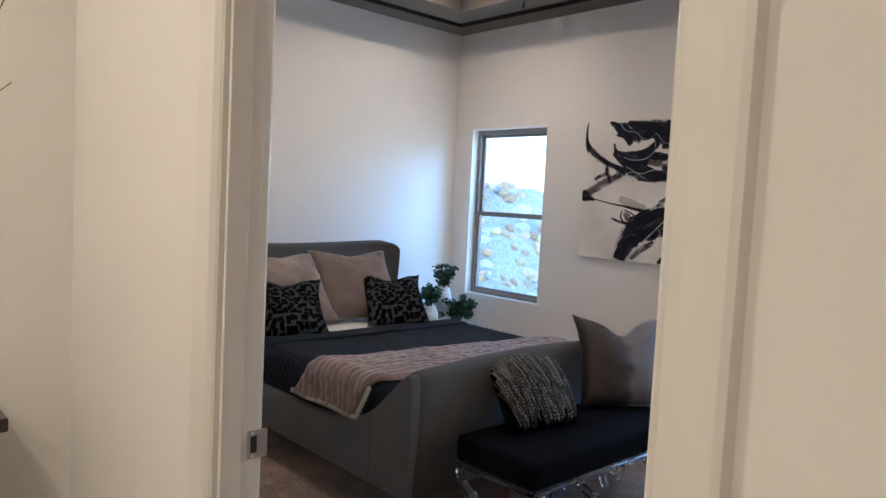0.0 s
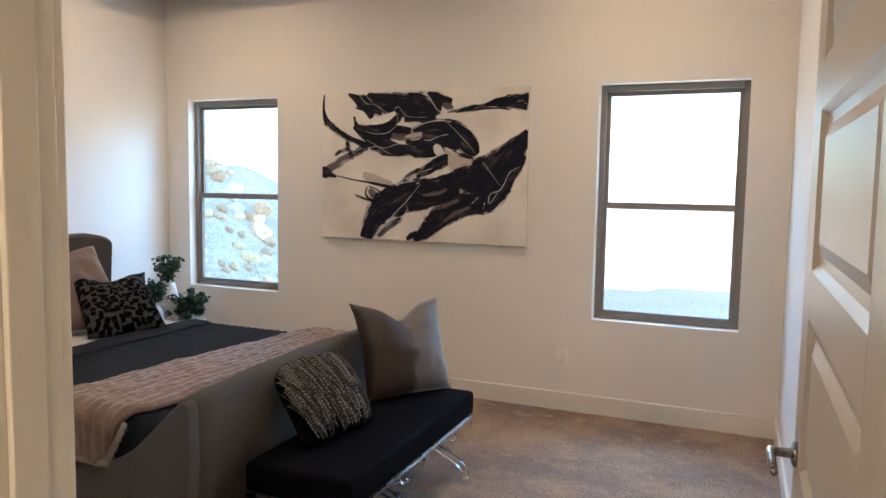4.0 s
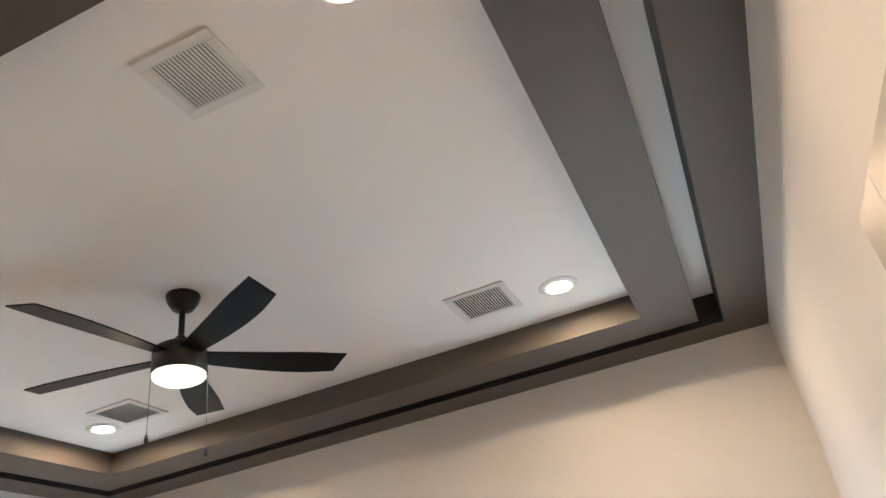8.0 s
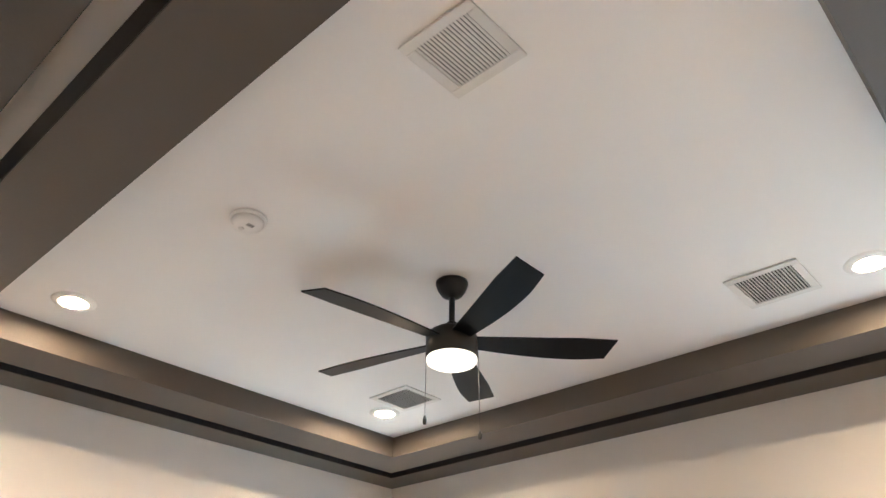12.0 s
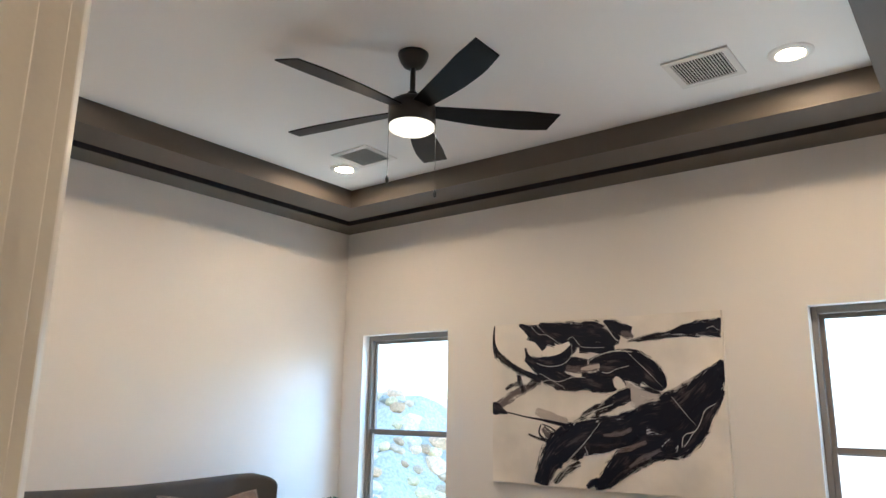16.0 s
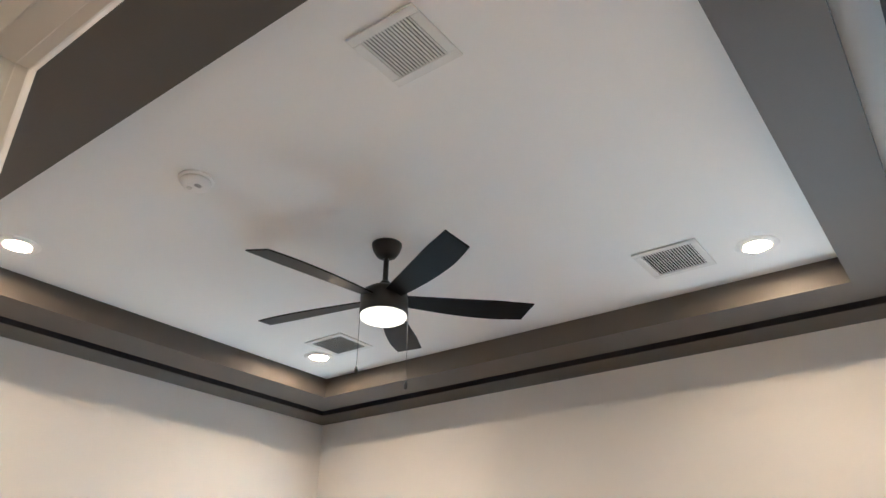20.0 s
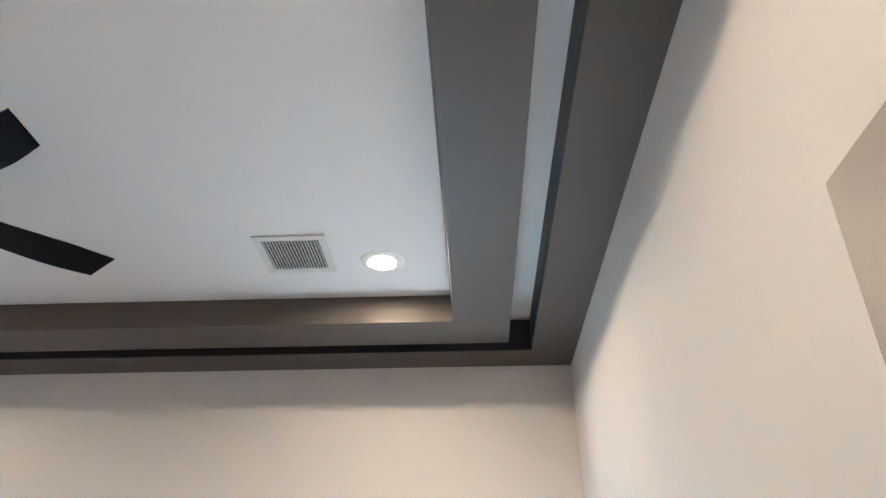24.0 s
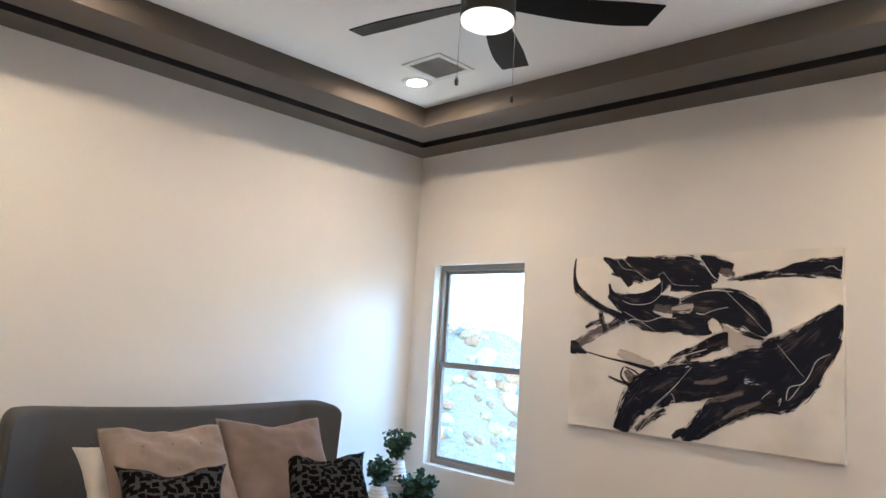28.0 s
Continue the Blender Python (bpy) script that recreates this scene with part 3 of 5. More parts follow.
plate("wall_outlet", pose(3.379, D, 0.360), "white duplex wall outlet below the painting", "outlet", "outlet")
plate("light_switch", pose(W, 3.577, 1.726, 0, 0, -90), "white rocker wall switch on the side wall", "switch", "switch")
plate("light_switch", pose(W, 3.112, 1.729, 0, 0, -90), "white rocker wall switch nearer the door", "switch", "switch")

# ---- painting ----
def brush_mat(name, colour, dry, streak, along=5.0, lean=0.36, scrape=None):
    """Oil paint in a stroke: u runs along it, v across; dry edges and ends break up in streaks, scraped lines show a paler coat."""
    m = bpy.data.materials.new(name)
    m.use_nodes = True
    nt, lk = m.node_tree, m.node_tree.links
    b = nt.nodes["Principled BSDF"]
    uv = nt.nodes.new("ShaderNodeUVMap")
    uv.uv_map = "UVMap"
    rim_uv = nt.nodes.new("ShaderNodeUVMap")
    rim_uv.uv_map = "rim"

    def streaks(sx, sy, detail):
        mp = nt.nodes.new("ShaderNodeMapping")
        mp.inputs["Scale"].default_value = (sx, sy, 1)
        lk.new(uv.outputs[0], mp.inputs[0])
        nz = nt.nodes.new("ShaderNodeTexNoise")
        nz.inputs["Scale"].default_value, nz.inputs["Detail"].default_value, nz.inputs["Roughness"].default_value = 1.6, detail, 0.66
        lk.new(mp.outputs[0], nz.inputs["Vector"])
        return nz.outputs[0]

    nz = streaks(along, streak, 8)
    sep = nt.nodes.new("ShaderNodeSeparateXYZ")
    lk.new(rim_uv.outputs[0], sep.inputs[0])
    pw = nt.nodes.new("ShaderNodeMath")
    pw.operation = "POWER"
    pw.inputs[1].default_value = 3.0
    lk.new(sep.outputs[0], pw.inputs[0])
    ad = nt.nodes.new("ShaderNodeMath")
    ad.operation = "MULTIPLY_ADD"
    ad.inputs[1].default_value = lean
    lk.new(pw.outputs[0], ad.inputs[0]), lk.new(nz, ad.inputs[2])
    patchy = nt.nodes.new("ShaderNodeMath")
    patchy.operation = "MULTIPLY_ADD"
    patchy.inputs[1].default_value = 0.55
    lk.new(streaks(5.0, 0.9, 2), patchy.inputs[0]), lk.new(ad.outputs[0], patchy.inputs[2])
    rg = nt.nodes.new("ShaderNodeMapRange")
    rg.inputs[1].default_value, rg.inputs[2].default_value = dry, dry + 0.05
    rg.inputs[3].default_value, rg.inputs[4].default_value = 1.0, 0.0
    lk.new(patchy.outputs[0], rg.inputs[0]), lk.new(rg.outputs[0], b.inputs["Alpha"])
    mx = nt.nodes.new("ShaderNodeMix")
    mx.data_type = "RGBA"
    mx.inputs[6].default_value, mx.inputs[7].default_value = (*colour, 1), (*(scrape or colour), 1)
    zone = nt.nodes.new("ShaderNodeMath")
    zone.operation = "MULTIPLY_ADD"
    zone.inputs[1].default_value = 0.9
    lk.new(streaks(3.0, 0.7, 2), zone.inputs[0]), lk.new(streaks(along * 0.5, streak * 1.5, 9), zone.inputs[2])
    sc = nt.nodes.new("ShaderNodeMapRange")
    sc.inputs[1].default_value, sc.inputs[2].default_value, sc.inputs[4].default_value = 1.04, 1.20, 0.8
    lk.new(zone.outputs[0], sc.inputs[0]), lk.new(sc.outputs[0], mx.inputs[0])
    lk.new(mx.outputs[2], b.inputs["Base Color"])
    b.inputs["Roughness"].default_value, b.inputs["Specular IOR Level"].default_value = 0.6, 0.2
    bp = nt.nodes.new("ShaderNodeBump")
    bp.inputs["Strength"].default_value, bp.inputs["Distance"].default_value = 0.4, 0.002
    lk.new(nz, bp.inputs["Height"]), lk.new(bp.outputs[0], b.inputs["Normal"])
    return m


M_INK = brush_mat("paint_black", (0.006, 0.008, 0.020), 1.00, 8, 9.0, 0.42, (0.13, 0.11, 0.115))
M_INKDRY = brush_mat("paint_black_dry", (0.010, 0.010, 0.018), 0.84, 10, 8.0, 0.34, (0.14, 0.12, 0.12))
M_GREY = brush_mat("paint_grey", (0.15, 0.125, 0.13), 0.86, 10, 8.0, 0.55, (0.04, 0.036, 0.045))
M_TAUPE = brush_mat("paint_taupe", (0.52, 0.47, 0.43), 0.93, 9, 7.0, 0.55, (0.62, 0.57, 0.52))
M_WHITE = brush_mat("paint_white", (0.80, 0.765, 0.71), 0.93, 2, 20.0, 0.16)
M_CANVAS = mat("canvas", (0.80, 0.765, 0.71), 0.8, vary=0.16, scale=2.4, fine=0.03, fine_scale=300, bump=0.3, bump_scale=500)
PX0, PX1, PZ0, PZ1 = 1.533, 3.120, 1.090, 2.150
art = empty("painting", pose((PX0 + PX1) / 2, D - 0.002, (PZ0 + PZ1) / 2), "large abstract black and cream canvas painting", "painting")
PWD, PHT = PX1 - PX0, PZ1 - PZ0
part("canvas", boxes((-PWD / 2, PWD / 2, -0.036, 0, -PHT / 2, PHT / 2), bevel=0.003), M_CANVAS, art)
layer = [0]


def spline(pts, n):
    out = []
    P = [pts[0]] + list(pts) + [pts[-1]]
    for i in range(1, len(P) - 2):
        for k in range(n):
            t = k / n
            out.append([0.5 * ((2 * P[i][j]) + (-P[i - 1][j] + P[i + 1][j]) * t + (2 * P[i - 1][j] - 5 * P[i][j] + 4 * P[i + 1][j] - P[i + 2][j]) * t * t + (-P[i - 1][j] + 3 * P[i][j] - 3 * P[i + 1][j] + P[i + 2][j]) * t ** 3) for j in range(len(pts[0]))])
    out.append(list(pts[-1]))
    return out


def stroke(pts, material, ragged=0.2):
    """A brush stroke on the canvas: (across, down, width) in shares of the canvas."""
    layer[0] += 1
    y = -0.0365 - 0.00007 * layer[0]
    rows = spline(pts, 14)
    bm = bmesh.new()
    uvl, riml = bm.loops.layers.uv.new("UVMap"), bm.loops.layers.uv.new("rim")
    cols, seed = 8, layer[0] * 7.3
    grid, uvs, length = [], {}, 0.0
    for i, (u, v, w) in enumerate(rows):
        p = Vector((u * PWD, -v * PHT))
        q, o = rows[min(i + 1, len(rows) - 1)], rows[max(i - 1, 0)]
        d = Vector(((q[0] - o[0]) * PWD, -(q[1] - o[1]) * PHT)).normalized()
        nrm = Vector((-d.y, d.x))
        if i:
            length += (p - last).length
        last = p
        line = []
        for k in range(cols + 1):
            s = 2 * k / cols - 1
            wob = 1 + ragged * (noise.noise(Vector((length * 14, s * 0.6, seed))) + 0.7 * noise.noise(Vector((length * 45, s, seed))))
            c = p + nrm * s * w * PHT / 2 * wob
            c.x, c.y = max(0.001, min(PWD - 0.001, c.x)), max(-PHT + 0.001, min(-0.001, c.y))
            vert = bm.verts.new((c.x - PWD / 2, y, c.y + PHT / 2))
            end = max(0, 1 - min(i, len(rows) - 1 - i) / 6)
            uvs[vert] = ((length + seed, s + seed), (max(abs(s), end), 0))
            line.append(vert)
        grid.append(line)
    for a, b in zip(grid, grid[1:]):
        for k in range(cols):
            f = bm.faces.new((a[k], a[k + 1], b[k + 1], b[k]))
            for lp in f.loops:
                lp[uvl].uv, lp[riml].uv = uvs[lp.vert]
    return part("brush_stroke", bm, material, art)


stroke([(0.594, 0.390, 0.073), (0.650, 0.458, 0.165), (0.716, 0.490, 0.147), (0.791, 0.458, 0.082), (0.868, 0.398, 0.059), (0.941, 0.319, 0.026)], M_TAUPE, .1)
stroke([(0.214, 0.551, 0.055), (0.281, 0.592, 0.092), (0.370, 0.631, 0.073)], M_TAUPE, .1)
stroke([(0.023, 0.527, 0.082), (0.085, 0.478, 0.095), (0.158, 0.424, 0.088), (0.224, 0.384, 0.048)], M_GREY, .2)
stroke([(0.008, 0.502, 0.055), (0.013, 0.540, 0.101), (0.046, 0.559, 0.055), (0.079, 0.574, 0.015)], M_INK, .2)
stroke([(0.066, 0.425, 0.026), (0.102, 0.397, 0.051), (0.145, 0.377, 0.040)], M_INKDRY, .2)
stroke([(0.132, 0.323, 0.037), (0.143, 0.384, 0.048), (0.166, 0.444, 0.048)], M_INKDRY, .2)
stroke([(0.173, 0.416, 0.026), (0.206, 0.384, 0.055), (0.248, 0.371, 0.040)], M_INKDRY, .2)
stroke([(0.074, 0.566, 0.009), (0.173, 0.595, 0.011), (0.245, 0.609, 0.016), (0.317, 0.629, 0.026), (0.371, 0.639, 0.015)], M_INK, .2)
stroke([(0.248, 0.654, 0.055), (0.268, 0.688, 0.084), (0.294, 0.708, 0.073), (0.330, 0.667, 0.073)], M_GREY, .1)
stroke([(0.243, 0.635, 0.009), (0.232, 0.686, 0.013), (0.254, 0.724, 0.015), (0.297, 0.735, 0.013), (0.311, 0.702, 0.009)], M_INK, .2)
stroke([(0.246, 0.635, 0.009), (0.284, 0.653, 0.011), (0.318, 0.686, 0.013)], M_INK, .2)
stroke([(0.176, 0.698, 0.022), (0.229, 0.722, 0.029), (0.289, 0.742, 0.018)], M_INKDRY, .3)
stroke([(0.013, 0.000, 0.011), (0.007, 0.092, 0.024), (0.016, 0.165, 0.044), (0.034, 0.209, 0.062)], M_INK, .1)
stroke([(0.016, 0.186, 0.066), (0.069, 0.242, 0.077), (0.120, 0.293, 0.062), (0.181, 0.332, 0.044), (0.233, 0.364, 0.040)], M_INKDRY, .3)
stroke([(0.069, 0.230, 0.022), (0.132, 0.295, 0.037), (0.200, 0.336, 0.040), (0.248, 0.364, 0.055)], M_INK, .15)
stroke([(0.138, 0.006, 0.015), (0.190, 0.045, 0.084), (0.250, 0.075, 0.154), (0.321, 0.081, 0.176)], M_INK, .1)
stroke([(0.238, 0.015, 0.037), (0.309, 0.060, 0.132), (0.391, 0.090, 0.191), (0.472, 0.101, 0.216), (0.551, 0.118, 0.154), (0.607, 0.141, 0.051)], M_INK, .08)
stroke([(0.196, 0.061, 0.110), (0.239, 0.113, 0.081), (0.266, 0.175, 0.048)], M_INK, .1)
stroke([(0.398, 0.117, 0.092), (0.397, 0.157, 0.088), (0.370, 0.203, 0.073), (0.312, 0.233, 0.062), (0.246, 0.238, 0.055)], M_INK, .08)
stroke([(0.427, 0.165, 0.092), (0.507, 0.178, 0.073), (0.585, 0.186, 0.044)], M_INK, .1)
stroke([(0.536, 0.020, 0.018), (0.572, 0.045, 0.081), (0.617, 0.075, 0.095), (0.656, 0.093, 0.073)], M_INK, .15)
stroke([(0.606, 0.095, 0.040), (0.640, 0.111, 0.062), (0.664, 0.127, 0.029)], M_GREY, .3)
stroke([(0.631, 0.154, 0.015), (0.705, 0.134, 0.048), (0.774, 0.121, 0.051), (0.827, 0.110, 0.040)], M_INKDRY, .4)
stroke([(0.806, 0.107, 0.018), (0.863, 0.096, 0.066), (0.936, 0.092, 0.103), (1.000, 0.101, 0.132)], M_INK, .12)
stroke([(0.694, 0.140, 0.018), (0.780, 0.130, 0.026), (0.864, 0.132, 0.022), (0.926, 0.142, 0.015)], M_INKDRY, .4)
stroke([(0.171, 0.159, 0.015), (0.177, 0.200, 0.026), (0.187, 0.232, 0.048)], M_INK, .2)
stroke([(0.168, 0.224, 0.048), (0.229, 0.269, 0.114), (0.301, 0.339, 0.169), (0.372, 0.383, 0.121), (0.442, 0.395, 0.081)], M_INK, .12)
stroke([(0.229, 0.248, 0.055), (0.313, 0.275, 0.110), (0.394, 0.270, 0.110), (0.463, 0.286, 0.103)], M_INK, .1)
stroke([(0.314, 0.418, 0.029), (0.373, 0.426, 0.026), (0.442, 0.417, 0.033), (0.488, 0.423, 0.040), (0.567, 0.434, 0.022)], M_INKDRY, .3)
stroke([(0.430, 0.367, 0.121), (0.499, 0.376, 0.154), (0.555, 0.370, 0.169), (0.610, 0.336, 0.147)], M_INK, .1)
stroke([(0.463, 0.261, 0.033), (0.531, 0.246, 0.084), (0.598, 0.250, 0.143), (0.653, 0.273, 0.180), (0.708, 0.324, 0.191), (0.752, 0.381, 0.139), (0.778, 0.425, 0.044)], M_INK, .08)
stroke([(0.509, 0.305, 0.103), (0.577, 0.306, 0.121), (0.643, 0.324, 0.139), (0.698, 0.369, 0.121)], M_INK, .1)
stroke([(0.677, 0.414, 0.026), (0.721, 0.429, 0.048), (0.764, 0.443, 0.033)], M_INKDRY, .3)
stroke([(0.357, 0.298, 0.055), (0.429, 0.305, 0.081), (0.518, 0.290, 0.073)], M_GREY, .2)
stroke([(0.429, 0.305, 0.015), (0.475, 0.295, 0.040), (0.520, 0.284, 0.037)], M_TAUPE, .3)
stroke([(0.247, 0.218, 0.002), (0.294, 0.200, 0.040), (0.340, 0.175, 0.052), (0.385, 0.142, 0.024)], M_WHITE, .05)
stroke([(0.577, 0.358, 0.031), (0.594, 0.390, 0.067), (0.612, 0.442, 0.046)], M_WHITE, .1)
stroke([(0.415, 0.601, 0.026), (0.456, 0.569, 0.062), (0.512, 0.540, 0.088), (0.579, 0.505, 0.103)], M_INKDRY, .35)
stroke([(0.535, 0.524, 0.062), (0.579, 0.486, 0.092), (0.618, 0.461, 0.103), (0.643, 0.458, 0.084)], M_INK, .15)
stroke([(0.434, 0.585, 0.002), (0.479, 0.556, 0.005), (0.568, 0.512, 0.003)], M_WHITE, .4)
stroke([(0.371, 0.641, 0.021), (0.422, 0.620, 0.034), (0.490, 0.568, 0.024)], M_WHITE, .3)
stroke([(0.236, 1.000, 0.121), (0.255, 0.925, 0.147), (0.289, 0.835, 0.191), (0.343, 0.761, 0.235), (0.418, 0.708, 0.242)], M_INK, .08)
stroke([(0.343, 0.774, 0.165), (0.423, 0.713, 0.227), (0.514, 0.670, 0.220), (0.604, 0.642, 0.183), (0.680, 0.599, 0.176)], M_INK, .08)
stroke([(0.614, 0.638, 0.110), (0.701, 0.587, 0.198), (0.776, 0.575, 0.275), (0.849, 0.535, 0.286), (0.901, 0.477, 0.253)], M_INK, .06)
stroke([(0.829, 0.559, 0.238), (0.890, 0.484, 0.235), (0.939, 0.407, 0.191), (0.975, 0.343, 0.139), (1.000, 0.275, 0.040)], M_INK, .06)
stroke([(0.703, 0.714, 0.110), (0.779, 0.725, 0.183), (0.842, 0.686, 0.191), (0.892, 0.602, 0.165), (0.943, 0.512, 0.103), (0.987, 0.424, 0.048)], M_INK, .08)
stroke([(0.975, 0.333, 0.092), (0.996, 0.333, 0.066), (1.000, 0.365, 0.033)], M_INK, .1)
stroke([(0.459, 0.756, 0.073), (0.527, 0.737, 0.103), (0.616, 0.694, 0.110), (0.703, 0.668, 0.121)], M_INK, .1)
stroke([(0.448, 0.788, 0.055), (0.527, 0.765, 0.073), (0.616, 0.718, 0.081)], M_INKDRY, .3)
stroke([(0.476, 0.989, 0.055), (0.530, 0.938, 0.114), (0.573, 0.874, 0.150), (0.618, 0.809, 0.165), (0.682, 0.758, 0.169)], M_INK, .1)
stroke([(0.445, 0.991, 0.026), (0.468, 0.965, 0.044), (0.496, 0.943, 0.044)], M_INK, .12)
stroke([(0.531, 0.984, 0.033), (0.597, 0.903, 0.062), (0.683, 0.821, 0.095), (0.758, 0.772, 0.110), (0.811, 0.739, 0.073)], M_INKDRY, .3)
stroke([(0.617, 0.778, 0.110), (0.704, 0.744, 0.147), (0.769, 0.756, 0.128)], M_INK, .12)
stroke([(0.299, 0.986, 0.044), (0.357, 0.902, 0.062), (0.425, 0.851, 0.048)], M_INKDRY, .35)
stroke([(0.515, 0.691, 0.018), (0.582, 0.680, 0.040), (0.648, 0.640, 0.033)], M_GREY, .5)
stroke([(0.572, 0.781, 0.018), (0.628, 0.756, 0.051), (0.703, 0.714, 0.026)], M_GREY, .4)
stroke([(0.618, 0.871, 0.026), (0.683, 0.806, 0.048), (0.758, 0.749, 0.022)], M_GREY, .4)
stroke([(0.277, 1.000, 0.004), (0.321, 0.921, 0.003), (0.379, 0.823, 0.003), (0.447, 0.725, 0.002), (0.514, 0.610, 0.002)], M_WHITE, .4)
stroke([(0.289, 1.000, 0.003), (0.356, 0.871, 0.002), (0.424, 0.765, 0.002), (0.469, 0.692, 0.002)], M_WHITE, .4)
stroke([(0.306, 0.997, 0.003), (0.336, 0.935, 0.003), (0.391, 0.853, 0.002)], M_WHITE, .4)
stroke([(0.439, 0.757, 0.002), (0.450, 0.787, 0.002), (0.455, 0.830, 0.002)], M_WHITE, .4)
stroke([(0.229, 0.259, 0.002), (0.277, 0.282, 0.003), (0.347, 0.273, 0.003), (0.389, 0.224, 0.002), (0.394, 0.148, 0.002)], M_WHITE, .4)
stroke([(0.376, 0.120, 0.002), (0.399, 0.105, 0.002), (0.425, 0.149, 0.002), (0.451, 0.172, 0.002), (0.541, 0.179, 0.001)], M_WHITE, .4)
stroke([(0.463, 0.261, 0.003), (0.519, 0.222, 0.004), (0.586, 0.202, 0.005), (0.658, 0.211, 0.003)], M_WHITE, .3)
stroke([(0.529, 0.013, 0.004), (0.550, 0.051, 0.005), (0.569, 0.094, 0.005), (0.594, 0.138, 0.004), (0.643, 0.159, 0.002)], M_WHITE, .3)
stroke([(0.590, 0.150, 0.002), (0.653, 0.238, 0.002), (0.708, 0.318, 0.002), (0.769, 0.414, 0.001)], M_WHITE, .3)
stroke([(0.802, 0.467, 0.001), (0.839, 0.537, 0.002), (0.885, 0.620, 0.001)], M_WHITE, .3)
stroke([(0.961, 0.503, 0.003), (0.922, 0.539, 0.003), (0.903, 0.602, 0.003), (0.881, 0.650, 0.005), (0.841, 0.675, 0.004), (0.830, 0.738, 0.003)], M_WHITE, .4)
stroke([(0.873, 0.662, 0.003), (0.853, 0.708, 0.003), (0.836, 0.738, 0.002)], M_WHITE, .4)
stroke([(0.787, 0.695, 0.002), (0.768, 0.719, 0.002), (0.754, 0.742, 0.002)], M_WHITE, .4)
stroke([(0.233, 0.393, 0.003), (0.278, 0.367, 0.003), (0.337, 0.376, 0.002), (0.395, 0.351, 0.004), (0.453, 0.355, 0.002)], M_WHITE, .4)
stroke([(0.526, 0.324, 0.004), (0.555, 0.330, 0.004), (0.587, 0.308, 0.002), (0.642, 0.291, 0.003)], M_WHITE, .4)
stroke([(0.194, 0.008, 0.002), (0.233, 0.074, 0.002), (0.280, 0.086, 0.002), (0.325, 0.131, 0.002)], M_WHITE, .3)
stroke([(0.225, 0.008, 0.002), (0.264, 0.067, 0.002)], M_WHITE, .3)
stroke([(0.241, 0.323, 0.002), (0.302, 0.371, 0.002), (0.373, 0.430, 0.001)], M_WHITE, .3)
stroke([(0.946, 0.099, 0.002), (0.971, 0.088, 0.002), (0.984, 0.106, 0.002), (1.000, 0.115, 0.002)], M_WHITE, .3)
stroke([(0.806, 0.747, 0.003), (0.816, 0.731, 0.003), (0.809, 0.769, 0.002)], M_WHITE, .3)

# ---- soft furnishing helpers ----
M_FABRIC = mat("grey_upholstery", (0.098, 0.098, 0.100), 0.9, vary=0.08, scale=4, fine=0.14, fine_scale=420, bump=0.35, bump_scale=600, spec=0.15, sheen=0.06)
M_LEGWOOD = mat("dark_leg_wood", (0.018, 0.013, 0.010), 0.35, vary=0.2, scale=12)
M_NAVY = mat("navy_coverlet", (0.011, 0.015, 0.024), 0.8, vary=0.2, scale=5, fine=0.45, fine_scale=110, bump=0.8, bump_scale=110, spec=0.15)
M_SHEET = mat("white_sheet", (0.70, 0.67, 0.63), 0.9, vary=0.03, scale=6, bump=0.2, bump_scale=400, sheen=0.1)
M_BLUSH = mat("blush_velvet", (0.205, 0.138, 0.118), 0.42, vary=0.3, scale=14, fine=0.12, fine_scale=120, bump=0.6, bump_scale=90, sheen=0.4)
M_PINK = mat("taupe_pink_velvet", (0.175, 0.132, 0.118), 0.8, vary=0.14, scale=5, fine=0.05, fine_scale=300, bump=0.2, bump_scale=350, sheen=0.2)
M_PALE = mat("pale_blush_velvet", (0.25, 0.20, 0.175), 0.8, vary=0.14, scale=5, fine=0.08, fine_scale=200, bump=0.3, bump_scale=200, sheen=0.25)
M_FUR = mat("cream_fur", (0.58, 0.52, 0.46), 0.95, vary=0.12, scale=20, fine=0.25, fine_scale=240, bump=0.8, bump_scale=220, sheen=0.3)
M_GREYVELVET = mat("grey_velvet", (0.085, 0.07, 0.066), 0.46, vary=0.35, scale=3.2, fine=0.06, fine_scale=260, bump=0.15, bump_scale=300, sheen=0.35)
M_BLACKVELVET = mat("black_velvet", (0.0035, 0.0038, 0.007), 0.85, vary=0.35, scale=5, fine=0.12, fine_scale=240, bump=0.2, bump_scale=300, spec=0.06)


